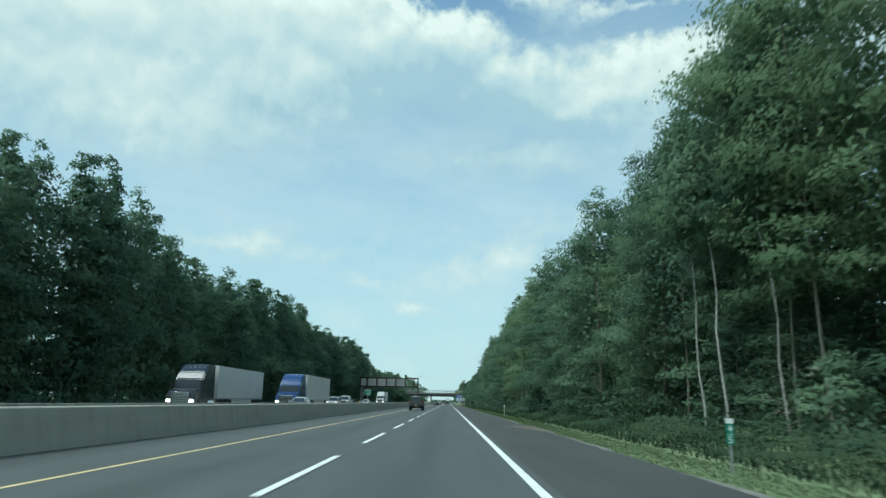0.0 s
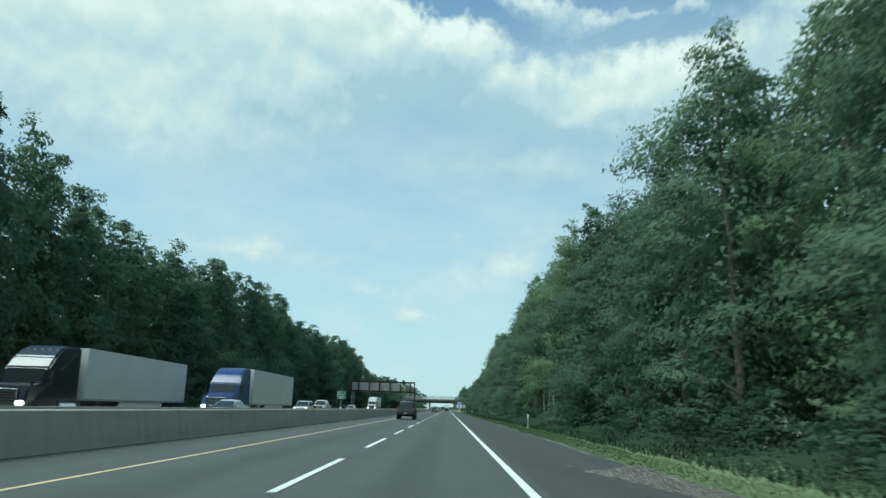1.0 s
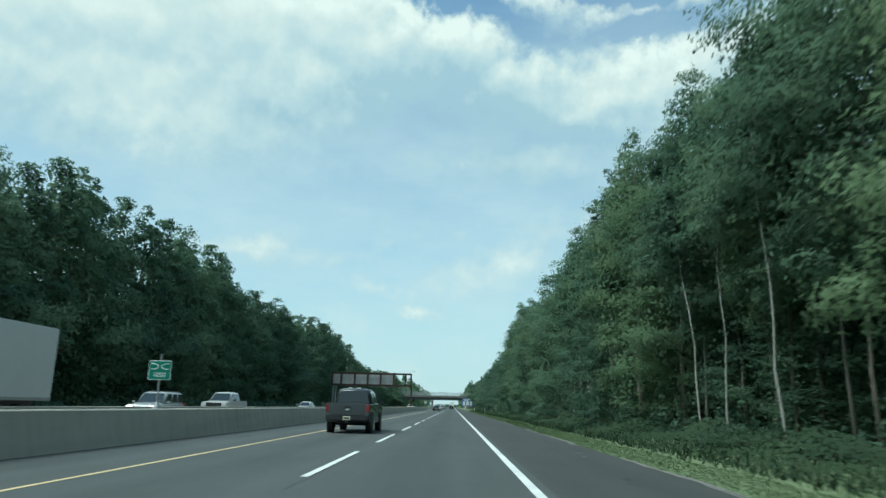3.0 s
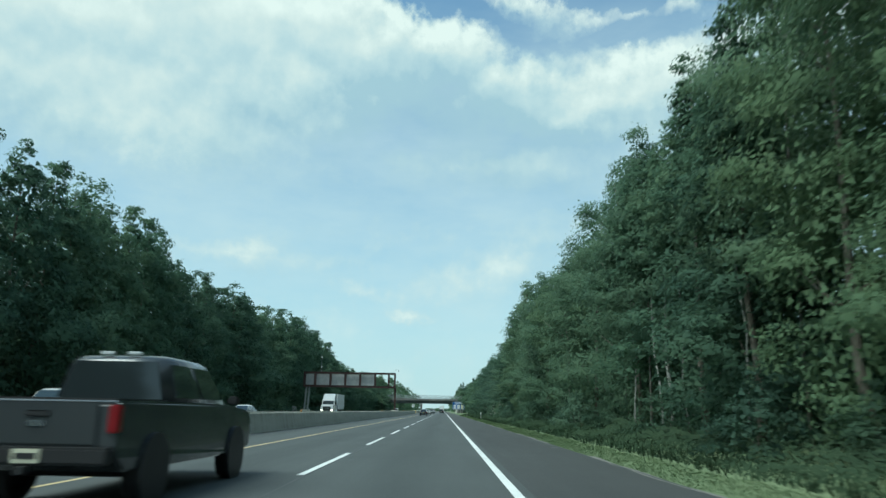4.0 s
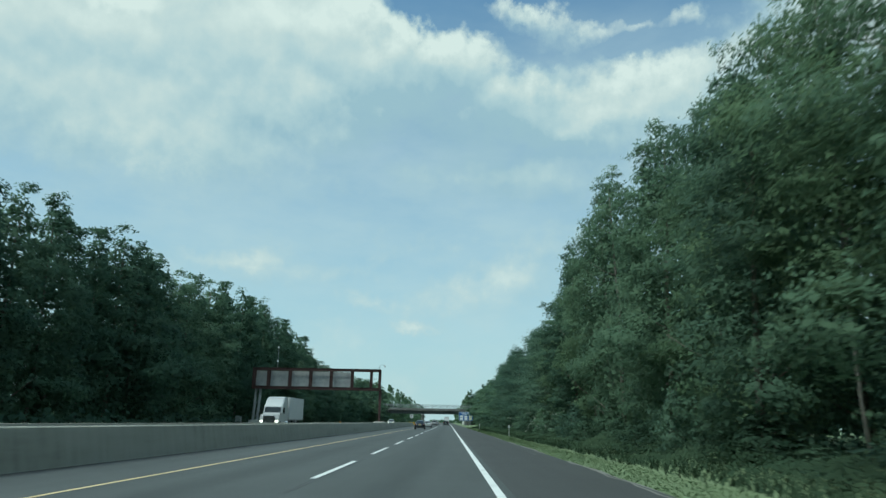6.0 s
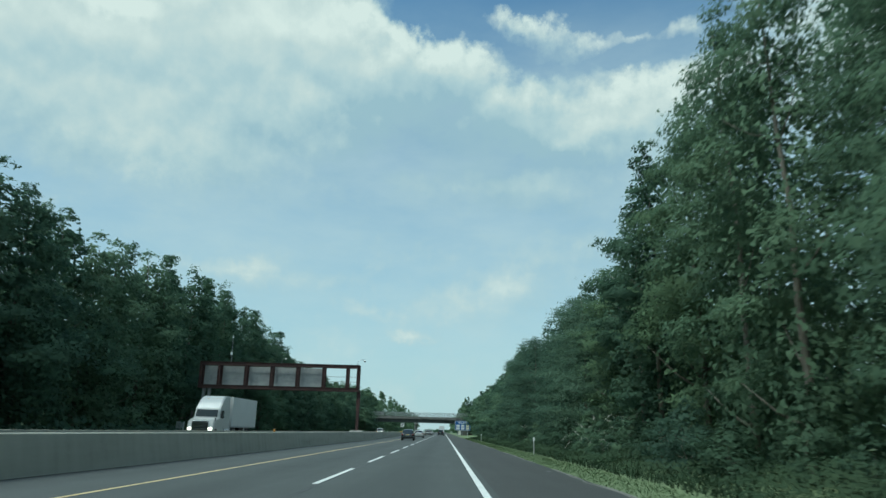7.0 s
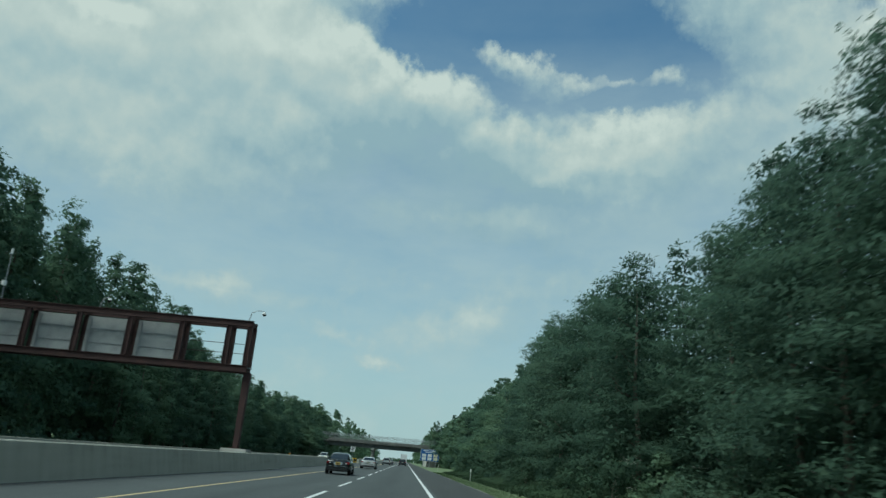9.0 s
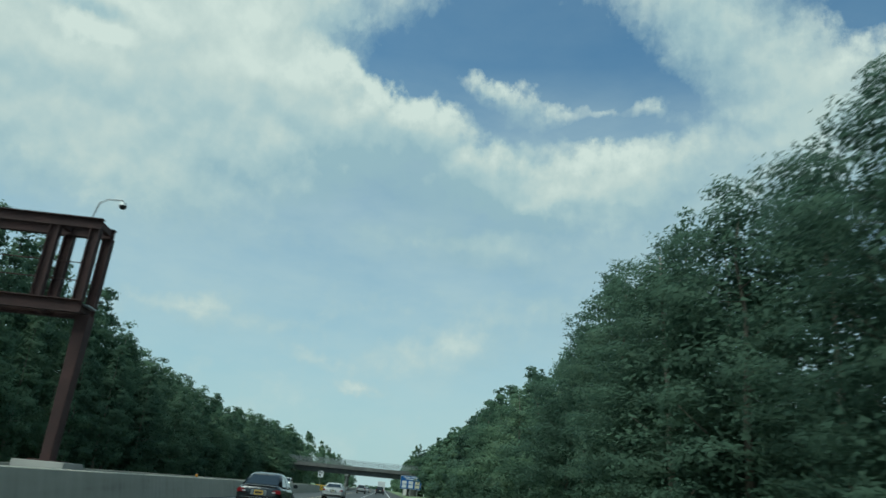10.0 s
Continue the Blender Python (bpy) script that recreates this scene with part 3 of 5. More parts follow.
for k, mat in enumerate((LEAF, LEAF_PALE, LEAF_DARK)):
    tree_proto("middle", 61 + k, "skirt", 17, 0.4, 3.7, FULL, 6000, 0.27, 100, mat, BARK, 0.17)
for k, (mat, bark) in enumerate(((LEAF, BARK), (LEAF_DARK, BARK), (LEAF_PALE, BARK), (LEAF_DARK, BARK))):
    tree_proto("left", 171 + k, "skirt", 18, 0.3, 4.3, FULL, 12000, 0.30, 130, LEAF_PALE if k % 2 else LEAF, bark, 0.22)
    tree_proto("left", 191 + k, "tall", 18, 0.5, 3.4, FULL, 11000, 0.29, 120, LEAF if k % 2 else LEAF_PALE, bark, 0.18)
    tree_proto("far", 71 + k, "skirt", 18, 0.5, 4.3, FULL, 3000, 0.6, 80, mat, bark, 0.22)
    tree_proto("far", 91 + k, "tall", 18, 0.8, 3.4, FULL, 2800, 0.56, 75, mat, bark, 0.18)

# heights of the wood's edge along the road
RIGHT_Y = [0, 25, 29, 33, 40, 48, 53, 58, 62, 66, 71, 77, 84, 90, 94, 100, 106, 112, 120, 126, 130, 135, 140, 144, 148, 151, 159, 163, 169,
           173, 180, 187, 193, 199, 203, 207, 212, 222, 229, 241, 247, 256, 260, 264, 273, 279, 282, 291, 310, 330, 400, 470]
RIGHT_H = [15.5, 17, 18.9, 17.4, 16.4, 15.8, 16.4, 15.9, 15.2, 14.4, 15.4, 16.6, 16.6, 16.2, 16.4, 17, 17.6, 18.1, 17.6, 15.6, 16.2, 16.9, 17.8, 17.2, 16.2, 14.6, 14.8, 14.2, 15.7,
           17.4, 17.8, 19, 15.7, 16.0, 12.8, 12.2, 11.9, 12.4, 12.6, 11.8, 12.4, 12.9, 12.2, 13.6, 14.8, 12.6, 11.2, 11.5, 13, 13, 13.4, 14]
LEFT_Y = [30, 60, 72, 80, 88, 100, 110, 125, 135, 150, 165, 179, 188, 196, 210, 230, 261, 290, 310, 330, 345, 365, 400, 430, 450, 600]
LEFT_H = [22.5, 23.8, 25.2, 24.6, 22.6, 21.4, 20.8, 21.5, 22.3, 24.4, 23.2, 25, 24, 22, 21, 21.5, 22.4, 23.2, 22, 19.5, 17, 17.5, 16, 17, 18, 20]
OPEN = [(12, 37), (82, 106), (114, 134), (152, 160)]  # stretches where bare trunks show


def is_open(y):
    return any(a <= y <= b for a, b in OPEN)


rng = np.random.default_rng(5)
y = 15.0
while y < 465:
    h = float(np.interp(y, RIGHT_Y, RIGHT_H))
    x = WOOD_R + rng.uniform(-1.0, 1.6)
    near = y < 335
    if y > 285:
        x += 2.2
    if near and is_open(y):
        x += 0.8
    k = ("open" if is_open(y) else "skirt" if y < 206 else "dusky") if y < 280 else "middle" if near else "far"
    plant(k, int(rng.integers(0, 99)), x, y, 0.1, rng.uniform(0.86, 1.08), rng.uniform(0, 6.28), h * rng.uniform(0.97, 1.05))
    y += rng.uniform(3.7, 5.2) * (0.8 if is_open(y) else 1.0)
y = 4.0
while y < 460:
    h = float(np.interp(y, RIGHT_Y, RIGHT_H))
    plant("middle" if y < 300 else "far", int(rng.integers(0, 99)), WOOD_R + 5.0 + rng.uniform(-1.0, 1.5), y, 0.3, rng.uniform(0.9, 1.1), rng.uniform(0, 6.28), h * rng.uniform(1.1, 1.28))
    y += rng.uniform(5.0, 7.0)
# low trees that fill the wood behind its bare trunks
for a, b in OPEN:
    y = a - 1.0
    while y < b + 1:
        plant("middle", int(rng.integers(0, 99)), WOOD_R + 2.4 + rng.uniform(-0.6, 0.8), y, 0.2, rng.uniform(0.6, 0.8), rng.uniform(0, 6.28), rng.uniform(5.5, 9.0))
        y += rng.uniform(2.6, 4.2)
# pointed young trees that stand out of the wood's edge
for x, y, h in ((12.8, 71.5, 15.6), (13.0, 76.0, 17.3), (13.2, 117.0, 17.9), (13.0, 121.5, 17.0)):
    plant("spire", int(rng.integers(0, 99)), x, y, 0.1, 1.15, rng.uniform(0, 6.28), h)


# slender pale trunks at the wood's edge, crowned high up
def slender_tree(x, y, lean, r0=0.075, crown=None):
    """A thin tree whose trunk leans along the road, its crown of leaves far up."""
    e = thing("tree", "slender tree with a bare pale leaning trunk", "tree", "trees along the road", pose(x, y, 0.05))
    h, k = 11.5, 9
    pts = [(0.08 * math.sin(1.7 * i + x * 9), lean * h * 0.16 * (f := i / (k - 1)) + lean * h * 0.5 * f * f + 0.05 * math.sin(2.3 * i + y), -0.3 + h * f) for i in range(k)]
    bm = add_tube(bmesh.new(), pts, [r0 * (1.2 - 0.85 * i / (k - 1)) for i in range(k)], 8)
    for i in (3, 4, 5, 6):
        p, s = Vector(pts[i]), 1 if (i + int(y)) % 2 else -1
        add_tube(bm, [p, p + Vector((0.25 * s, s * 0.5, 0.5)), p + Vector((0.3 * s, s * 1.1, 0.75))], [r0 * 0.35, r0 * 0.22, r0 * 0.08], 5)
    bmesh.ops.recalc_face_normals(bm, faces=bm.faces)
    part("trunk", bm, BARK_PALE, e, smooth=True)
    if crown is None:
        r = np.random.default_rng(77)
        crown = crown_mesh("crown", LEAF, r, 6.4, 0.3, 2.3, BROAD, 5500, 0.165, 60)
    c = new("crown", crown)
    c.parent, c.location = e, (0, pts[6][1], 7.0)
    return crown


shared = None
for x, y, lean in ((12.6, 28.6, 0.13), (12.6, 26.3, 0.16), (12.8, 21.9, 0.25), (12.8, 99.8, 0.42), (12.9, 97.2, 0.0), (12.7, 92.3, 0.12), 
                   (12.9, 117.0, 0.06), (12.5, 125.4, 0.35), (12.7, 122.7, 0.04), (12.9, 131.2, 0.03)):
    shared = slender_tree(x, y, lean, 0.046 if x < 12.75 else 0.038, shared)
slender_tree(13.2, 126.4, 0.03, 0.085, shared)
# the feathery young trees by the overpass
for x, y, h in ((11.2, 452, 14.5), (13.4, 447, 13.0), (12.6, 458, 15.5)):
    plant("far", int(rng.integers(0, 99)), x, y, 0.1, 0.62, rng.uniform(0, 6.28), h)
y = 25.0
while y < 560:
    h = float(np.interp(y, LEFT_Y, LEFT_H))
    plant("left", int(rng.integers(0, 99)), WOOD_L + rng.uniform(-1.5, 1.0), y, 0.2, rng.uniform(1.1, 1.45), rng.uniform(0, 6.28), h * rng.uniform(0.99, 1.09))
    y += rng.uniform(4.0, 5.5)

# lower trees that stand nearer to the opposing lanes
y = 292.0
while y < 442:
    plant("left", int(rng.integers(0, 99)), -29.5 + rng.uniform(-1.0, 1.0), y, 0.2, rng.uniform(0.75, 0.95), rng.uniform(0, 6.28), rng.uniform(11.5, 14.0))
    y += rng.uniform(5.0, 7.0)

for x, y in ((-25.6, 424), (-25.9, 430), (-25.2, 436), (-25.3, 442)):
    plant("left", int(rng.integers(0, 99)), x, y, 0.1, 0.92, rng.uniform(0, 6.28), rng.uniform(8.0, 9.5))

# shrubs along the edge of the right-hand wood, two of three painted darker as shade
SHRUB = [0.8, 1.0, 1.0, 0.85, 0.55, 0.1]
for k, mat in enumerate((LEAF_DARK, SHRUB_SHADED, SHRUB_SHADED)):
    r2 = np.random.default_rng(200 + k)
    e = thing("shrub", ("leafy green shrub", "shade-toned green leafy shrub", "leafy shrub in shaded dark green")[k] + " at the edge of the wood", "shrub", "shrubs along the verge")
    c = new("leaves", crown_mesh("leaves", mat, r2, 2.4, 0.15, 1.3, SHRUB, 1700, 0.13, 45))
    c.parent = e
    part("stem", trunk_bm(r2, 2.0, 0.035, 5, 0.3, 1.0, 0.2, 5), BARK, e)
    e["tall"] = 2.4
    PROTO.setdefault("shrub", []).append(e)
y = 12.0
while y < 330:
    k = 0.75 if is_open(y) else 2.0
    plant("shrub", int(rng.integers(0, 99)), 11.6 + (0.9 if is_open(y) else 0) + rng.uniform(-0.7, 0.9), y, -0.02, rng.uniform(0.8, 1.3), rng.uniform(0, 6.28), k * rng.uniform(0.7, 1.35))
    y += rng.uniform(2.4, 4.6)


# shrubs in white flower
BLOSSOM = paint("white blossom", (0.45, 0.45, 0.39), 0.6)
r2 = np.random.default_rng(301)
fs = thing("flowering_shrub", "green shrub with sprays of small white flowers", "shrub", "flowering shrubs by the wood", pose(11.3, 204.5, 0.05))
new("leaves", crown_mesh("leaves", LEAF_PALE, r2, 2.5, 0.15, 1.25, SHRUB, 2400, 0.13, 40)).parent = fs
part("stem", trunk_bm(r2, 2.2, 0.035, 6, 0.3, 1.0, 0.2, 5), BARK, fs)
sprigs = []
for _ in range(12):
    a, z = r2.uniform(0, 6.28), r2.uniform(0.8, 2.2)
    c = np.array([1.2 * math.cos(a), 1.2 * math.sin(a), z]) * np.array([1, 1, 1.05])
    d = np.array([math.cos(a) * 0.7, math.sin(a) * 0.7, r2.uniform(-0.7, 0.5)])
    u = r2.uniform(0, 0.75, 34)[:, None]
    sprigs.append(c + d * u + r2.normal(0, 0.035, (34, 3)))
sprigs = np.concatenate(sprigs)
new("blossom", tri_mesh("blossom", leaf_tris(r2, sprigs, np.tile([-0.4, -0.5, 0.6], (len(sprigs), 1)), 0.034, 0.03, 0.5), BLOSSOM)).parent = fs
for x, y, turn, k in ((11.9, 207.6, 80, 1.05), (11.2, 201.2, 200, 0.8), (12.2, 198.6, 300, 1.0), (12.6, 18.6, 140, 1.05), (12.4, 45.0, 30, 0.8), (12.2, 236.0, 250, 0.9)):
    copy_thing(fs, pose(x, y, 0.05, 0, 0, turn) @ Matrix.Scale(k, 4))


def wood_mass(name, label, x0, x1, y0, y1, tall, count, leaf, seed, mat, step=5.0):
    """Leaf masses of the wood behind its edge: clumps under an uneven roof of crowns. tall: height along y."""
    r = np.random.default_rng(seed)
    out, nrm = [], []
    trees = int((x1 - x0) * (y1 - y0) / step ** 2)
    per = count // max(1, trees)
    for _ in range(trees):
        cx, cy = r.uniform(x0, x1), r.uniform(y0, y1)
        hh = tall(cy) * r.uniform(0.82, 1.08)
        t, tn = crown_leaves(r, hh, 0.6, 4.0, FULL, per, leaf, 40)
        out.append(t + np.array([cx, cy, 0.3]))
        nrm.append(tn)
    ob = new(name, tri_mesh(name, np.concatenate(out), mat, np.concatenate(nrm)))
    return tagged(ob, label, "woods", kind="stuff")


def tall_r(y):
    return 1.12 * float(np.interp(y, RIGHT_Y, RIGHT_H))


def tall_l(y):
    return 0.97 * float(np.interp(y, LEFT_Y, LEFT_H))


wood_mass("woods", "dense dark green woodland behind the trees at the edge", WOOD_R + 8, WOOD_R + 20, -10, 480, tall_r, 120000, 0.85, 3, LEAF_DARK)
wood_mass("woods", "dense dark green woodland across the highway", WOOD_L - 18, WOOD_L - 3, 10, 640, tall_l, 80000, 1.2, 4, LEAF_DARK)
wood_mass("woods", "far green woodland beyond the overpass", 11.5, 24, 475, 1000, lambda y: 15, 36000, 1.1, 7, LEAF, 8.0)
wood_mass("woods", "far green woodland beyond the overpass", -40, -27, 472, 1000, lambda y: 19, 36000, 1.1, 8, LEAF, 8.0)
wood_mass("woods", "distant low green woodland at the end of the road", -27, 12, 1300, 1380, lambda y: 4.0, 5000, 1.3, 12, LEAF, 8.0)
wood_mass("woods", "deep woodland away from the road", WOOD_R + 22, WOOD_R + 62, -20, 480, tall_r, 16000, 2.4, 9, LEAF_DARK, 11.0)
wood_mass("woods", "deep woodland across the highway", WOOD_L - 60, WOOD_L - 19, -20, 640, tall_l, 16000, 2.4, 10, LEAF_DARK, 11.0)
# scrub on the forest floor inside the right-hand wood
r2 = np.random.default_rng(17)
n = 40000
gx, gy = r2.uniform(12.0, 24.0, n), r2.uniform(0, 340, n)
gz = np.abs(r2.normal(0, 0.45, n)) + 0.1
tagged(new("undergrowth", tri_mesh("undergrowth", leaf_tris(r2, np.stack([gx, gy, gz + 0.1], 1), np.tile([0, 0, 1.0], (n, 1)), 0.24, 0.17, 0.6), LEAF_DARK)),
       "low dark green undergrowth on the forest floor", "undergrowth", kind="stuff")


# low leafy growth between the mown strip and the wood, shade put into its green
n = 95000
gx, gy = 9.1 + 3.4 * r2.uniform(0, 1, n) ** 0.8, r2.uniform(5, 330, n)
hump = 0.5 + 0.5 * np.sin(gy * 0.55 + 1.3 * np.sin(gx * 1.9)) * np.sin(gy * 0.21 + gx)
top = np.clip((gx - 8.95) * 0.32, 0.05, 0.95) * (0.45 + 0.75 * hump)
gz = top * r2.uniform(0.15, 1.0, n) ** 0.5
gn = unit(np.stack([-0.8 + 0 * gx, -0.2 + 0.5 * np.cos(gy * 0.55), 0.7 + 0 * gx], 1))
tagged(new("undergrowth", tri_mesh("undergrowth", leaf_tris(r2, np.stack([gx, gy, gz], 1), gn, 0.105, 0.07, 0.5), WEED_SHADED, gn)),
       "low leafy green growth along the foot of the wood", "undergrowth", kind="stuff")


n = 15000
gx, gy = r2.uniform(-44.0, -30.0, n), r2.uniform(10, 470, n)
gz = np.abs(r2.normal(0, 0.6, n)) + 0.2
tagged(new("undergrowth", tri_mesh("undergrowth", leaf_tris(r2, np.stack([gx, gy, gz], 1), np.tile([0.6, -0.2, 0.8], (n, 1)), 0.6, 0.45, 0.5), LEAF_DARK)),
       "dark green scrub at the foot of the wood across the highway", "undergrowth", kind="stuff")


# the wood closes beside the start of the way
for k, (x, y) in enumerate(((16.5, 9.0), (19.5, 14.0), (22.5, 19.0), (25.0, 25.0), (20.5, 24.0))):
    plant("middle", k, x, y, 0.1, 1.05, 1.3 * k, 16.0)


# grass: blades on the verge, short where it is mown, tall by the wood
def blades(name, label, x0, x1, y0, y1, count, h0, h1, w, seed, mat):
    r = np.random.default_rng(seed)
    x, y = r.uniform(x0, x1, count), r.uniform(y0, y1, count)
    edge = 0.10 * np.sin(y * 0.9) + 0.06 * np.sin(y * 2.7 + 1)
    x = x + edge
    h = r.uniform(h0, h1, count)
    a = r.uniform(0, np.pi, count)
    z = np.interp(x, [7.1, 7.5, 9.6, 14.0], [-0.05, -0.02, 0.0, 0.25])
    dx, dy = np.cos(a) * w, np.sin(a) * w
    tip = np.stack([x + r.normal(0, 0.35, count) * h, y + r.normal(0, 0.35, count) * h, z + h], 1)
    t = np.stack([np.stack([x - dx, y - dy, z - 0.03], 1), np.stack([x + dx, y + dy, z - 0.03], 1), tip], 1)
    up = unit(np.stack([-0.25 + 0 * x, r.normal(0, 0.12, count), np.ones(count)], 1))
    return tagged(new(name, tri_mesh(name, t, mat, up)), label, "grass", kind="stuff")


blades("grass", "mown bright green grass beside the shoulder", 7.12, 8.75, 5, 150, 90000, 0.02, 0.045, 0.016, 21, GRASS)
blades("grass", "mown bright green grass beside the shoulder", 7.12, 8.75, 150, 330, 40000, 0.02, 0.045, 0.026, 22, GRASS)
blades("tall_grass", "tall green weeds in front of the wood", 8.8, 12.8, 5, 330, 52000, 0.06, 0.36, 0.02, 23, WEED_SHADED)


# ---- roadside things ----
WHITE = paint("white sheeting", (0.72, 0.73, 0.72), 0.45)
POST_GREY = surface("pale weathered post", [(0.38, 0.39, 0.38), (0.50, 0.51, 0.50)], 2.0, 30.0, 0.6)
GREEN_SIGN = paint("green sheeting", (0.005, 0.17, 0.11), 0.4)
BLUE_SIGN = paint("blue sheeting", (0.015, 0.11, 0.36), 0.4)
AMBER = paint("amber reflector", (0.55, 0.26, 0.05), 0.3)
YELLOW = paint("yellow sheeting", (0.72, 0.46, 0.03), 0.45)
BLACK = paint("black plastic", (0.02, 0.02, 0.02), 0.5)
CREAM = paint("cream panel", (0.66, 0.62, 0.42), 0.5)
# girder grey is lifted to carry the haze over the distant bridge
GIRDER_HAZED = surface("bridge girder steel", [(0.085, 0.095, 0.093), (0.125, 0.135, 0.13), (0.165, 0.17, 0.16)], 0.8, 12.0, 0.7, 0.1, 0.1)
GRAVEL = surface("gravel", [(0.17, 0.16, 0.14), (0.26, 0.245, 0.215), (0.34, 0.325, 0.29)], 3.0, 40.0, 0.95, 0, 0.4, 0.35, 0, 0.2)


def letters(text, size, mat, parent, m, name="figure"):
    """Raised characters in the built-in font, standing in the x-z plane and read from -y."""
    cu = bpy.data.curves.new(name, "FONT")
    cu.body, cu.size, cu.align_x, cu.align_y, cu.extrude = text, size, "CENTER", "CENTER", 0.002
    tmp = new(name, cu)
    bpy.context.view_layer.update()
    me = bpy.data.meshes.new_from_object(tmp.evaluated_get(bpy.context.evaluated_depsgraph_get()))
    bpy.data.objects.remove(tmp)
    me.materials.clear()
    me.materials.append(mat)
    ob = new(name, me)
    ob.parent = parent
    ob.matrix_basis = m @ pose(0, 0, 0, 90, 0, 0)
    return ob


# delineator posts and the mile marker
def post_thing(x, y):
    e = thing("delineator_post", "slim grey steel delineator post with white reflector", "marker post", "delineator posts", pose(x, y, -0.02))
    bm = box(-0.03, 0.03, -0.006, 0.006, -0.2, 1.05)
    add_box(bm, -0.034, -0.026, -0.02, 0.006, -0.2, 1.05), add_box(bm, 0.026, 0.034, -0.02, 0.006, -0.2, 1.05)
    part("post", bm, POST_GREY, e)
    part("reflector", box(-0.06, 0.06, -0.03, -0.02, 0.82, 1.07, bevel=0.01), WHITE, e, "white reflector plate")
    return e


first = post_thing(8.5, 77.2)
for x, y in ((8.8, 210.4), (8.8, 277.0), (8.7, 343.0), (8.7, 410.0)):
    copy_thing(first, pose(x, y, -0.02))

mm = thing("mile_marker", "green mile marker plate on a slim white post", "mile marker", "", pose(8.0, 14.2, -0.02))
part("post", box(-0.022, 0.022, -0.008, 0.008, -0.2, 1.05), STEEL, mm)
plate = part("plate", box(-0.075, 0.075, -0.022, -0.010, 0.56, 0.96, bevel=0.004), GREEN_SIGN, mm, "green plate with white figures")
part("reflector", box(-0.075, 0.075, -0.022, -0.010, 0.965, 1.06, bevel=0.004), WHITE, mm, "white reflector plate")
letters("4", 0.19, WHITE, plate, pose(0, -0.024, 0.86))
letters("5", 0.19, WHITE, plate, pose(0, -0.024, 0.65))
part("bar", box(-0.05, 0.05, -0.026, -0.021, 0.752, 0.764), WHITE, plate)

# amber markers on the barrier
am = thing("barrier_marker", "small amber reflector marker on the concrete barrier", "reflector", "barrier markers", pose(-6.8, 75.0, BARRIER_H - 0.006))
part("lens", box(-0.05, 0.05, -0.02, 0.0, 0.02, 0.17, bevel=0.008), AMBER, am)
part("bracket", box(-0.06, 0.06, 0.0, 0.012, -0.0, 0.18), STEEL, am)
for y in (8.0, 141.5, 205.0, 272.0):
    copy_thing(am, pose(-6.8 if y < 265 else -7.12, y, BARRIER_H - 0.006))

# small green sign on the barrier
gs = thing("road_sign", "small square green sign with white symbol on a post", "road sign", "", pose(-8.3, 96.3, BARRIER_H - 0.083))
part("post", tube([(0, 0, 0), (0, 0, 2.05)], [0.035, 0.03], 10), STEEL, gs)
part("base", tube([(0, 0, 0), (0, 0, 0.12), (0, 0, 0.3)], [0.16, 0.12, 0.04], 10), STEEL, gs)
pl = part("plate", box(-0.42, 0.42, -0.05, -0.035, 1.07, 1.78, bevel=0.006), WHITE, gs, "white-edged plate")
part("face", box(-0.395, 0.395, -0.056, -0.05, 1.095, 1.755), GREEN_SIGN, pl, "green face")
for s in (-1, 1):
    arc = [(s * (0.26 - 0.2 * math.sin(a)), -0.06, 1.56 + 0.10 * math.cos(a)) for a in (math.pi * k / 8 for k in range(9))]
    part("symbol", tube([(s * 0.33, -0.06, 1.66), *arc, (s * 0.33, -0.06, 1.46)], [0.016] * 11, 6), WHITE, pl)
letters("1000", 0.24, WHITE, pl, pose(0, -0.06, 1.25))

# gravel spilt at the shoulder's edge
r2 = np.random.default_rng(31)
out = []
tet = np.array([(1, 1, 1), (1, -1, -1), (-1, 1, -1), (-1, -1, 1)]) * 0.5
fc = [(0, 1, 2), (0, 3, 1), (0, 2, 3), (1, 3, 2)]
SPILL_Y, SPILL_X = (32.5, 35.0, 36.5, 38.0, 39.6, 40.2, 41.5), (7.0, 6.5, 6.25, 6.0, 5.55, 6.3, 7.1)
v, f = [], []
for i in range(60):
    gy = 32.5 + 0.15 * i
    gx = float(np.interp(gy, SPILL_Y, SPILL_X)) + 0.09 * math.sin(i * 1.9) + r2.normal(0, 0.05)
    v += [(gx, gy, 0.002), (7.3, gy, -0.004)]
    if i:
        f.append((2 * i - 2, 2 * i - 1, 2 * i + 1, 2 * i))
tagged(mesh_ob("gravel_bed", v, f, FRINGE), "pale dusty grit spread over the shoulder's edge", "gravel", kind="stuff")
for _ in range(1900):
    gy = r2.uniform(32.5, 41.5)
    gx = float(np.interp(gy, SPILL_Y, SPILL_X))
    c = np.array([gx - 0.05 + (7.35 - gx) * r2.uniform(0, 1) ** 0.9, gy, 0.006])
    q = tet * r2.uniform(0.012, 0.055) * r2.uniform(0.6, 1.3, (4, 3))
    out += [[c + q[k] for k in f] for f in fc]
tagged(new("gravel", tri_mesh("gravel", np.array(out), GRAVEL)), "loose pale gravel spilt on the shoulder's edge", "gravel", kind="stuff")

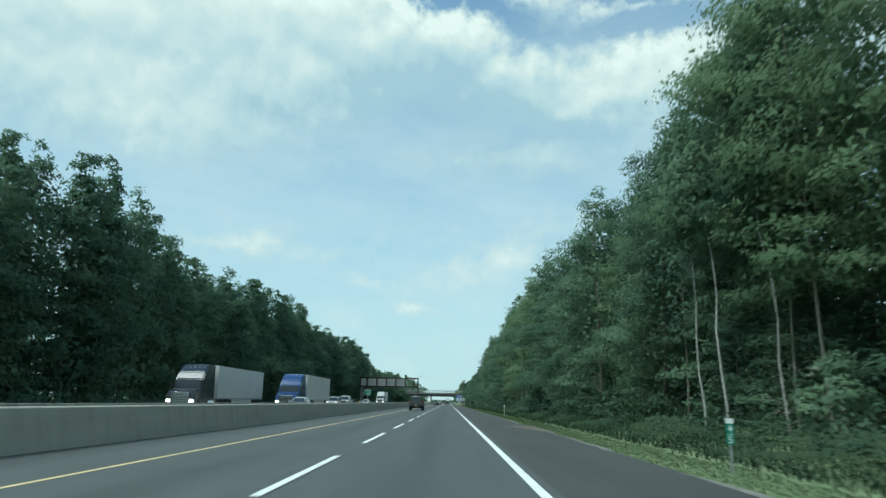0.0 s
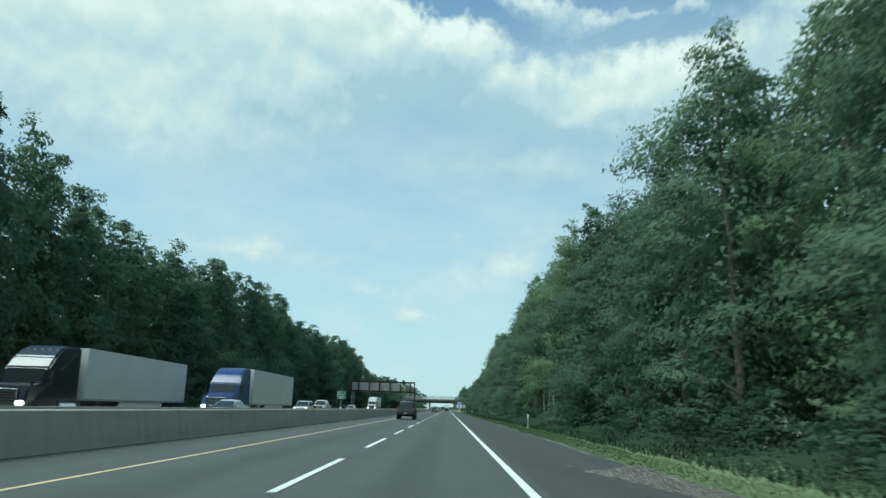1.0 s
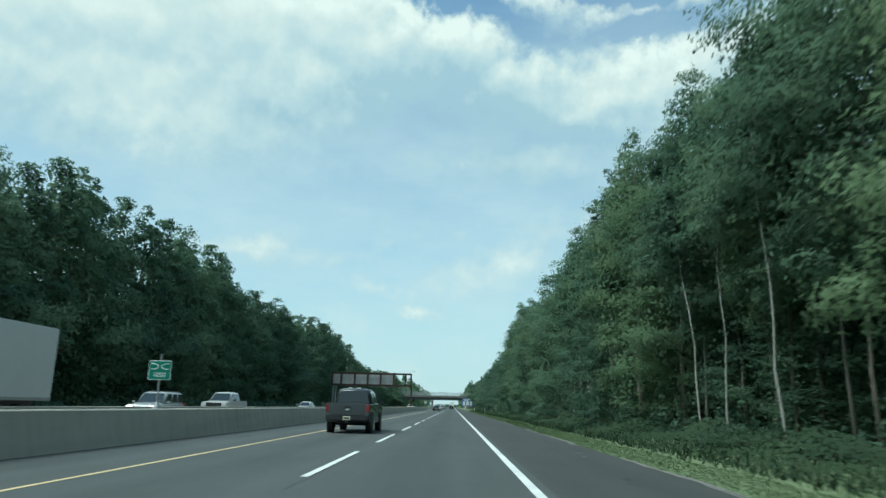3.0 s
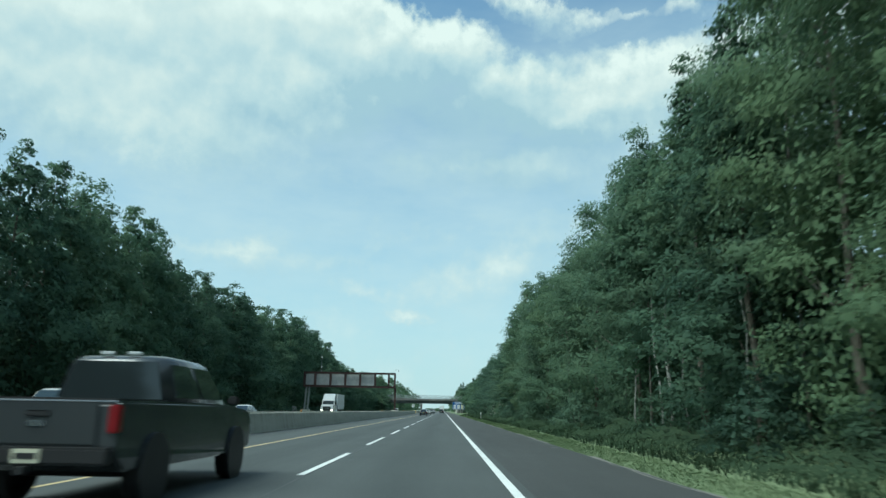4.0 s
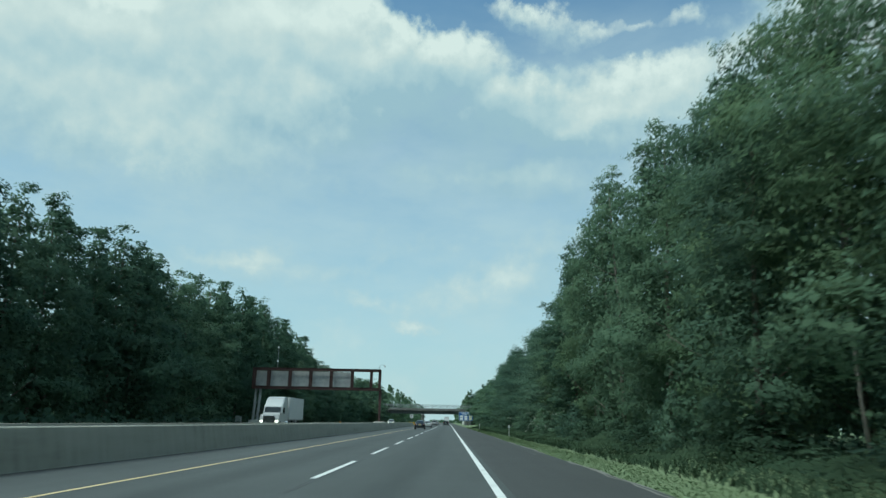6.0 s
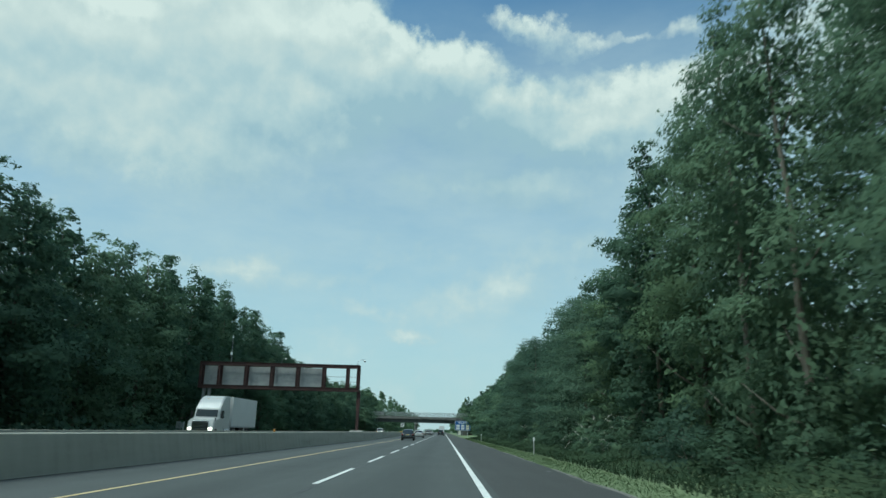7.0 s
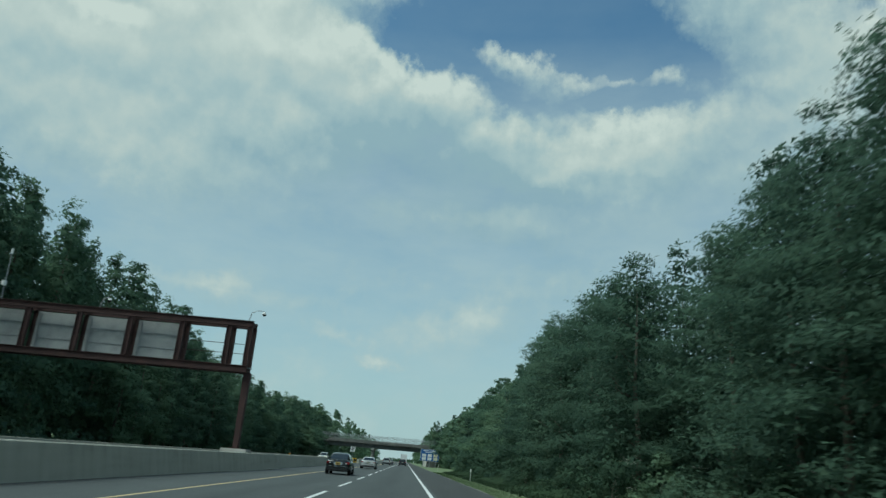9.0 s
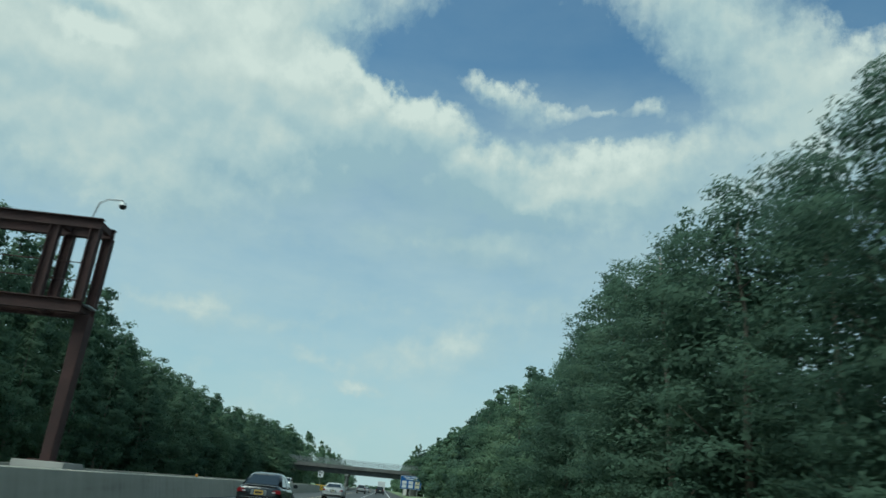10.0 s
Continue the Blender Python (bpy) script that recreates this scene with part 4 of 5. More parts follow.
# ---- sign gantry over the opposing carriageway ----
GY0, GY1 = 256.8, 257.95
gan = thing("sign_gantry", "reddish-brown steel sign gantry spanning the opposing carriageway", "gantry", "", pose(0, 0, 0))
COLS = [-8.5, -9.9, -13.05, -16.5, -19.9, -23.3, -26.8, -29.2]
for y in (GY0, GY1):
    for z0, z1 in ((6.0, 6.45), (9.05, 9.45)):
        bm = box(-29.4, -8.33, y - 0.03, y + 0.03, z0, z1, bevel=0.008)
        add_box(bm, -29.4, -8.33, y - 0.13, y + 0.13, z0, z0 + 0.035), add_box(bm, -29.4, -8.33, y - 0.13, y + 0.13, z1 - 0.035, z1)
        part("chord", bm, RUST, gan)
    for x in COLS:
        w = 0.17
        bm = box(x - w, x + w, y - 0.025, y + 0.025, 6.44, 9.06)
        add_box(bm, x - w, x - w + 0.03, y - 0.14, y + 0.14, 6.44, 9.06), add_box(bm, x + w - 0.03, x + w, y - 0.14, y + 0.14, 6.44, 9.06)
        part("upright", bm, RUST, gan)
for x in COLS:
    for z in (6.2, 9.28):
        part("cross_beam", box(x - 0.1, x + 0.1, GY0 + 0.13, GY1 - 0.13, z - 0.12, z + 0.12, bevel=0.01), RUST, gan)
# grey backs of the message panels, with a seam and ribs
for a, b in zip(COLS[2:-1], COLS[3:]):
    pn = part("panel", box(b + 0.25, a - 0.25, GY1 - 0.36, GY1 - 0.24, 6.52, 8.95, bevel=0.02), SIGN_BACK, gan, "grey metal back of a message panel")
    for z in (7.2, 8.15):
        part("rib", box(b + 0.27, a - 0.27, GY1 - 0.40, GY1 - 0.362, z - 0.03, z + 0.03), STEEL, pn)
    part("conduit", tube([(b + 0.5, GY1 - 0.41, 6.55), (b + 0.5, GY1 - 0.41, 8.9)], [0.03, 0.03], 6), STEEL, pn)
# maintenance rails in the open bays
for z in (7.25, 7.9):
    part("rail", tube([(-13.0, GY0 + 0.5, z), (-8.3, GY0 + 0.5, z)], [0.02, 0.02], 6), RUST, gan)
part("walkway", box(-29.2, -8.2, GY0 + 0.2, GY1 - 0.2, 6.3, 6.36), STEEL, gan, "grey grating walkway")
# legs
for x, top in ((-8.35, 6.02),):
    leg = box(x - 0.23, x + 0.23, 257.1, 257.6, 1.15, top, bevel=0.02)
    for v in leg.verts:
        if v.co.z < 2:
            v.co.x = x + (v.co.x - x) * 0.72
    part("leg", leg, RUST, gan)
    part("base_plate", box(x - 0.45, x + 0.45, 256.9, 257.8, 1.14, 1.18), RUST, gan)
for dx in (-0.35, 0.35):
    part("leg", tube([(-28.6 + dx, 257.2, 1.0), (-28.4 + dx, 257.2, 6.1)], [0.16, 0.14], 10), STEEL, gan, "grey steel tower leg")
    part("leg", tube([(-28.6 + dx, 257.75, 1.0), (-28.4 + dx, 257.75, 6.1)], [0.16, 0.14], 10), STEEL, gan, "grey steel tower leg")
for k in range(5):
    part("lattice", tube([(-28.95, 257.2, 1.2 + k), (-28.15, 257.2, 2.1 + k)], [0.04, 0.04], 6), STEEL, gan)
# mast with antenna, and cameras on bent arms
part("mast", tube([(-25.4, 257.0, 9.3), (-25.4, 256.8, 12.7)], [0.045, 0.03], 8), STEEL, gan)
part("antenna", tube([(-25.4, 256.8, 12.6), (-25.4, 256.8, 12.95)], [0.09, 0.07], 8), WHITE, gan, "white antenna head")
part("sensor_box", box(-25.52, -25.28, 256.68, 256.92, 10.35, 10.7, bevel=0.02), WHITE, gan, "white sensor box")
for x, tip in ((-8.62, -7.68), (-18.6, -18.05)):
    s = 1 if tip > x else -1
    part("camera_arm", tube([(x, 256.5, 9.4), (x + 0.12, 256.5, 9.95), (x + 0.4, 256.5, 10.12), (tip - 0.05, 256.5, 10.14), (tip, 256.5, 10.05)], [0.025] * 5, 8), STEEL, gan)
    dome = bmesh.new()
    bmesh.ops.create_uvsphere(dome, u_segments=12, v_segments=8, radius=0.13, matrix=Matrix.Translation((tip, 256.5, 9.92)))
    part("camera_dome", dome, BLACK, gan, "dark camera dome", True)
    part("camera_hood", tube([(tip, 256.5, 9.93), (tip, 256.5, 10.06)], [0.14, 0.09], 12), WHITE, gan, "white camera hood")
for x, z0, z1, lab in ((-8.35, 0.86, 1.14, "pale concrete block on the median barrier under the gantry leg"), (-28.6, 0.0, 1.05, "pale concrete footing under the gantry's outer leg")):
    ob = part("pedestal", box(x - 0.8, x + 0.85, 256.6, 258.2, z0, z1, bevel=0.03), CONCRETE_NEW)
    tagged(ob, lab, "footing")
cab = thing("control_cabinet", "grey steel control cabinet beside the gantry's outer leg", "cabinet", "", pose(-31.0, 256.5, 0.15))
part("body", box(-0.45, 0.45, -0.3, 0.3, 0, 1.5, bevel=0.02), STEEL, cab)
part("door", box(-0.40, 0.40, -0.32, -0.302, 0.1, 1.4, bevel=0.005), SIGN_BACK, cab)

# ---- overpass ----
OV = 447.0
ov = thing("overpass", "road overpass on dark steel girders with a fenced parapet", "bridge", "", pose(0, 0, 0))
for k in range(5):
    y = OV + 1.0 + 2.4 * k
    bm = box(-30, 16, y - 0.03, y + 0.03, 4.55, 5.75)
    add_box(bm, -30, 16, y - 0.22, y + 0.22, 4.52, 4.58), add_box(bm, -30, 16, y - 0.22, y + 0.22, 5.72, 5.77)
    part("girder", bm, GIRDER_HAZED, ov)
part("deck", box(-46, 34, OV - 0.2, OV + 12, 5.77, 6.05, bevel=0.02), CONCRETE_DARK, ov)
for y in (OV - 0.1, OV + 11.6):
    part("parapet", box(-46, 34, y, y + 0.3, 6.05, 6.75, bevel=0.03), CONCRETE_DARK, ov)
    fence = part("fence", box(-46, 34, y + 0.1, y + 0.16, 8.35, 8.41), STEEL, ov, "pale wire mesh fence on the parapet")
    for k in range(27):
        part("fence_post", box(-46 + 3.0 * k, -45.94 + 3.0 * k, y + 0.1, y + 0.16, 6.75, 8.35), STEEL, fence)
    bm = bmesh.new()
    for k in range(20):
        add_box(bm, -46, 34, y + 0.12, y + 0.135, 6.85 + 0.075 * k, 6.866 + 0.075 * k)
    tagged(part("wire_mesh", bm, STEEL, fence), kind="stuff")
for x in (-24.8, -8.35):
    cap = part("pier_cap", box(x - 0.55, x + 0.55, OV + 0.4, OV + 11.4, 3.9, 4.52, bevel=0.05), CONCRETE, ov)
    for y in (OV + 2, OV + 6, OV + 10):
        part("pier_column", tube([(x, y, -0.2), (x, y, 3.92)], [0.42, 0.42], 16), CONCRETE, ov, smooth=True)
part("abutment", box(10.2, 14.5, OV - 0.3, OV + 12.2, -0.2, 4.52, bevel=0.05), CONCRETE_DARK, ov, "dark concrete abutment")
part("abutment", box(-44, -30, OV - 0.3, OV + 12.2, -0.2, 4.52, bevel=0.05), CONCRETE_NEW, ov, "pale concrete abutment")
part("wing_wall", box(9.8, 10.2, OV + 12.2, OV + 60, -0.2, 4.2, bevel=0.05), CONCRETE_NEW, ov, "pale concrete wing wall")
# earth ramps that carry the crossing road
for nm, x0, x1, x2 in (("embankment", 14.5, 60, 160), ("embankment", -44, -90, -190)):
    v = [(x0, OV - 0.3, -0.3), (x0, OV + 12.2, -0.3), (x0, OV + 12.2, 6.0), (x0, OV - 0.3, 6.0),
         (x2, OV - 14, -0.3), (x2, OV + 26, -0.3), (x2, OV + 12.2, 6.0), (x2, OV - 0.3, 6.0), (x0, OV - 9, -0.3), (x0, OV + 21, -0.3)]
    f = [(0, 3, 8), (1, 9, 2), (8, 3, 7, 4), (3, 2, 6, 7), (2, 9, 5, 6), (4, 7, 6, 5)]
    tagged(mesh_ob(nm, v, f, TURF), "grassy earth embankment of the overpass", "embankment", kind="structure")

# blue services sign
bs = thing("services_sign", "large blue services sign with six small panels", "road sign", "", pose(9.85, 432.0, 0.0))
for x in (-1.9, 0.0, 1.9):
    part("post", box(x - 0.1, x + 0.1, 0.02, 0.22, -0.3, 5.1), STEEL, bs)
sp = part("panel", box(-2.85, 2.85, -0.06, 0.0, 1.9, 5.3, bevel=0.02), WHITE, bs, "white-edged panel")
part("face", box(-2.78, 2.78, -0.07, -0.06, 1.97, 5.23), BLUE_SIGN, sp, "blue face")
for x0, x1, z in ((-2.0, -0.2, 4.92), (0.1, 2.0, 4.92), (-1.5, 1.5, 4.48)):
    part("bar", box(x0, x1, -0.076, -0.068, z - 0.11, z + 0.11), WHITE, sp, "unreadable white lettering")
for i, x in enumerate((-1.75, 0.0, 1.75)):
    for j, z in enumerate((3.55, 2.6)):
        part("logo_panel", box(x - 0.62, x + 0.62, -0.078, -0.068, z - 0.40, z + 0.40), CREAM if i == 2 else WHITE, sp, "small plain logo panel")

# crash cushion and plate at the end of the median
cc = thing("crash_cushion", "low crash cushion with a yellow and black striped nose", "crash cushion", "", pose(-8.5, 366.5, 0))
part("nose", box(-0.85, 0.85, 0, 0.12, 0.15, 1.05, bevel=0.03), YELLOW, cc)
for k in range(4):
    bm = box(-0.09, 0.09, -0.008, 0.0, -0.36, 0.36)
    bmesh.ops.transform(bm, verts=bm.verts, matrix=Matrix.Translation((-0.57 + 0.38 * k, 0, 0.6)) @ Matrix.Rotation(radians(28), 4, "Y"))
    part("stripe", bm, BLACK, cc, "black slanted stripe")
for k in range(4):
    part("cell", box(-0.6, 0.6, 0.16 + 1.15 * k, 1.2 + 1.15 * k, 0.1, 0.9, bevel=0.04), STEEL if k % 2 else YELLOW, cc)
ks = thing("road_sign", "small white square sign with a black border", "road sign", "", pose(-8.6, 364.5, 0.0))
part("post", tube([(0, 0, -0.2), (0, 0, 3.3)], [0.035, 0.035], 8), STEEL, ks)
pl = part("plate", box(-0.48, 0.48, -0.05, -0.035, 2.25, 3.35, bevel=0.006), WHITE, ks)
for a in ((-0.42, 0.42, 3.22, 3.27), (-0.42, 0.42, 2.33, 2.38), (-0.3, 0.3, 2.95, 3.1), (-0.3, 0.05, 2.55, 2.8)):
    part("bar", box(a[0], a[1], -0.056, -0.05, a[2], a[3]), BLACK, pl, "plain black bar")


# ---- vehicles ----
TYRE = surface("tyre rubber", [(0.012, 0.012, 0.012), (0.025, 0.025, 0.024)], 4.0, 40.0, 0.85, 0, 0.2)
RIM = surface("alloy rim", [(0.30, 0.31, 0.32), (0.45, 0.46, 0.47)], 4.0, 40.0, 0.35, 0.8, 0.05)
CHROME = surface("chrome", [(0.55, 0.56, 0.57), (0.65, 0.66, 0.67)], 3.0, 40.0, 0.2, 1.0, 0.02)
TRIM = paint("black trim", (0.018, 0.018, 0.019), 0.5)
PLATE = paint("yellow number plate", (0.62, 0.42, 0.10), 0.5)
PLATE_PALE = paint("pale number plate", (0.62, 0.60, 0.46), 0.5)


def glassy(name, col, rough):
    m, n = material(name)
    p = n.add("ShaderNodeBsdfPrincipled", {"Base Color": (*col, 1), "Roughness": rough, "Specular IOR Level": 0.6})
    n.add("ShaderNodeOutputMaterial", {0: p})
    return m


GLASS = glassy("tinted car glass", (0.022, 0.028, 0.031), 0.05)
RED_LENS = glassy("red tail lamp lens", (0.20, 0.008, 0.012), 0.15)
CLEAR_LENS = glassy("clear lamp lens", (0.62, 0.64, 0.64), 0.1)


def lamp_lit(name, col, power):
    m, n = material(name)
    e = n.add("ShaderNodeEmission", {"Color": (*col, 1), "Strength": power})
    n.add("ShaderNodeOutputMaterial", {0: e})
    return m


HEADLIGHT = lamp_lit("lit headlamp", (1.0, 0.93, 0.78), 3.0)


def car_paint(name, col, rough=0.22, coat=0.3):
    m, n = material(name)
    co = n.add("ShaderNodeTexCoord").outputs["Object"]
    dirt = n.noise(co, 3.0, 5.0)
    z = n.add("ShaderNodeSeparateXYZ", {0: co}).outputs[2]
    low = n.math("MULTIPLY", n.math("SUBTRACT", 0.75, z, clamp=True), n.math("MULTIPLY", dirt, 0.25), clamp=True)
    c = n.mix(low, col, tuple(0.5 * v + 0.03 for v in col))
    p = n.add("ShaderNodeBsdfPrincipled", {"Base Color": c, "Metallic": 0.0, "Coat Weight": coat, "Coat Roughness": 0.03})
    n.put(p, "Roughness", n.math("ADD", rough, n.math("MULTIPLY", dirt, 0.06)))
    n.add("ShaderNodeOutputMaterial", {0: p})
    return m


P_DARK = car_paint("dark grey car paint", (0.010, 0.013, 0.015), 0.2, 0.6)
P_GREY = car_paint("gunmetal pickup paint", (0.042, 0.047, 0.050))
P_WHITE = car_paint("white car paint", (0.44, 0.45, 0.445), 0.3)
P_SILVER = car_paint("silver car paint", (0.34, 0.36, 0.37), 0.28)
P_BLUE = car_paint("blue cab paint", (0.014, 0.045, 0.15), 0.18, 0.2)
P_NAVY = car_paint("dark blue cab paint", (0.010, 0.015, 0.027), 0.18, 0.2)
TRAILER = surface("white trailer panel", [(0.50, 0.51, 0.505), (0.55, 0.56, 0.55), (0.58, 0.59, 0.58)], 0.5, 8.0, 0.5, 0.1, 0.05, 0.3)


def hull(profile, w_low, w_mid, w_top, z_mid, bevel=0.05):
    """A closed side profile of (y, z) pulled across the car; its width goes from w_low to w_mid at z_mid to w_top."""
    bm = bmesh.new()
    zs_ = [z for _, z in profile]
    lo, hi = min(zs_), max(zs_)

    def half(z):
        return float(np.interp(z, [lo, z_mid, hi], [w_low, w_mid, w_top])) / 2

    a = [bm.verts.new((-half(z), y, z)) for y, z in profile]
    b = [bm.verts.new((half(z), y, z)) for y, z in profile]
    k = len(profile)
    bm.faces.new(a), bm.faces.new(b[::-1])
    for i in range(k):
        bm.faces.new((a[i], b[i], b[(i + 1) % k], a[(i + 1) % k]))
    bmesh.ops.recalc_face_normals(bm, faces=bm.faces)
    if bevel:
        bmesh.ops.bevel(bm, geom=list(bm.edges), offset=bevel, segments=2, affect="EDGES", clamp_overlap=True)
    return bm


def loft(stations):
    """A rounded car body: stations of (y, half width, underside, top) from tail to nose."""
    sec = [(0.0, 0.0), (0.80, 0.0), (0.95, 0.09), (1.0, 0.36), (0.995, 0.55), (0.975, 0.66), (0.955, 0.80), (0.88, 0.93), (0.68, 0.99), (0.34, 1.0)]
    bm = bmesh.new()
    rings = []
    for y, hw, lo, hi in stations:
        p = [(hw * a, lo + (hi - lo) * c) for a, c in sec] + [(0.0, hi)] + [(-hw * a, lo + (hi - lo) * c) for a, c in sec[:0:-1]]
        rings.append([bm.verts.new((x, y, z)) for x, z in p])
    k = len(rings[0])
    for a, b in zip(rings, rings[1:]):
        for i in range(k):
            bm.faces.new((a[i], a[(i + 1) % k], b[(i + 1) % k], b[i]))
    for r in (rings[0], rings[-1]):
        bm.faces.new(r)
    bmesh.ops.recalc_face_normals(bm, faces=bm.faces)
    return bm


def quad_panel(pts, out, thick=0.012):
    """A thin pane through four points, lifted along out."""
    bm = bmesh.new()
    o = Vector(out).normalized()
    lo = [bm.verts.new(Vector(p) - o * thick) for p in pts]
    hi = [bm.verts.new(Vector(p) + o * thick) for p in pts]
    k = len(pts)
    bm.faces.new(lo[::-1]), bm.faces.new(hi)
    for i in range(k):
        bm.faces.new((lo[i], lo[(i + 1) % k], hi[(i + 1) % k], hi[i]))
    bmesh.ops.recalc_face_normals(bm, faces=bm.faces)
    return bm


def wheel(parent, x, y, r, w, rim=RIM):
    """A tyre with a dished, spoked rim."""
    def ring(prof):
        bm = bmesh.new()
        rings = []
        for px, pr in prof:
            rings.append([bm.verts.new((px, pr * math.cos(t), pr * math.sin(t))) for t in (2 * math.pi * i / 20 for i in range(20))])
        for a, b in zip(rings, rings[1:]):
            for i in range(20):
                bm.faces.new((a[i], a[(i + 1) % 20], b[(i + 1) % 20], b[i]))
        return bm

    h = w / 2
    wh = part("wheel", ring([(-h * 0.6, r * 0.62), (-h, r * 0.72), (-h, r * 0.93), (-h * 0.7, r), (h * 0.7, r), (h, r * 0.93), (h, r * 0.72), (h * 0.6, r * 0.62), (-h * 0.6, r * 0.62)]), TYRE, parent, smooth=True)
    wh.location = (x, y, r)
    s = 1 if x > 0 else -1
    bm = bmesh.new()
    bmesh.ops.create_cone(bm, cap_ends=True, segments=20, radius1=r * 0.30, radius2=r * 0.2, depth=0.05, matrix=Matrix.Translation((s * h * 0.55, 0, 0)) @ Matrix.Rotation(radians(90 * s), 4, "Y"))
    for i in range(5):
        add_box(bm, s * h * 0.40 - 0.012, s * h * 0.40 + 0.03, -r * 0.09, r * 0.09, r * 0.1, r * 0.66, m=Matrix.Rotation(2 * math.pi * i / 5, 4, "X"))
    part("rim", bm, rim, wh)
    bm = bmesh.new()
    bmesh.ops.create_cone(bm, cap_ends=True, segments=20, radius1=r * 0.66, radius2=r * 0.66, depth=0.02, matrix=Matrix.Rotation(radians(90), 4, "Y"))
    part("hub_disc", bm, TRIM, wh)
    return wh


def arches(parent, W, ys, r):
    for y in ys:
        for s in (-1, 1):
            bm = bmesh.new()
            bmesh.ops.create_cone(bm, cap_ends=True, segments=24, radius1=r * 1.17, radius2=r * 1.17, depth=0.06,
                                  matrix=Matrix.Translation((s * (W / 2 - 0.022), y, r * 1.04)) @ Matrix.Rotation(radians(90), 4, "Y"))
            part("wheel_arch", bm, TRIM, parent)


def cabin(parent, mat, W0, W1, z0, z1, ys, glass_side=((0.0, 0.47), (0.53, 1.0))):
    """The glazed upper part with a domed roof. ys: rear foot, rear top, front top, front foot."""
    yr0, yr1, yf1, yf0 = ys
    zt = z1 - 0.10
    bm = bmesh.new()
    rings = []
    for z, w, a, b in ((z0, W0, yr0, yf0), (zt, W1 + 0.10, yr1 - (yr1 - yr0) * 0.13, yf1 + (yf0 - yf1) * 0.13), (z1 - 0.035, W1 - 0.04, yr1 + 0.10, yf1 - 0.08), (z1, W1 - 0.34, yr1 + 0.42, yf1 - 0.36)):
        c = min(0.2, (b - a) * 0.10)
        p = [(-w / 2, a + c), (-w / 2 + c, a), (w / 2 - c, a), (w / 2, a + c), (w / 2, b - c), (w / 2 - c, b), (-w / 2 + c, b), (-w / 2, b - c)]
        rings.append([bm.verts.new((x, y, z)) for x, y in p])
    for lo, hi in zip(rings, rings[1:]):
        for i in range(8):
            bm.faces.new((lo[i], lo[(i + 1) % 8], hi[(i + 1) % 8], hi[i]))
    bm.faces.new(rings[0][::-1]), bm.faces.new(rings[-1])
    bmesh.ops.recalc_face_normals(bm, faces=bm.faces)
    part("cabin", bm, mat, parent, smooth=True)
    yr1, yf1, W1, z1 = yr1 - (yr1 - yr0) * 0.13, yf1 + (yf0 - yf1) * 0.13, W1 + 0.10, zt

    def at(u, v, side):
        y = (yr0 + (yf0 - yr0) * u) * (1 - v) + (yr1 + (yf1 - yr1) * u) * v
        return (side * (W0 + (W1 - W0) * v) / 2, y, z0 + (z1 - z0) * v)

    for s in (-1, 1):
        for a, b in glass_side:
            a2, b2 = 0.07 + 0.86 * a, 0.07 + 0.86 * b
            part("side_window", quad_panel([at(a2, 0.14, s), at(b2, 0.14, s), at(b2 - 0.01, 0.93, s), at(a2 + 0.01, 0.93, s)], (s, 0, 0.25)), GLASS, parent)
    for nm, yb, yt, o in (("rear_window", yr0, yr1, -1), ("windscreen", yf0, yf1, 1)):
        def pt(x, v):
            return (x * (W0 + (W1 - W0) * v) / 2, yb + (yt - yb) * v, z0 + (z1 - z0) * v)
        nrm = Vector((0, o * (z1 - z0), abs(yt - yb)))
        part(nm, quad_panel([pt(-0.84, 0.10), pt(0.84, 0.10), pt(0.82, 0.98), pt(-0.82, 0.98)], nrm), GLASS, parent)


def plate(parent, y, z, mat=PLATE, s=-1):
    p = part("number_plate", box(-0.16, 0.16, y - 0.008, y + 0.008, z - 0.08, z + 0.08, bevel=0.004), mat, parent)
    part("bar", box(-0.12, 0.12, y + s * 0.012 - 0.003, y + s * 0.012 + 0.003, z - 0.03, z + 0.035), TRIM, p)


def mirrors(parent, W, y, z, mat):
    for s in (-1, 1):
        part("mirror", box(s * (W / 2 + 0.02), s * (W / 2 + 0.20), y - 0.06, y + 0.06, z, z + 0.15, bevel=0.03), mat, parent)


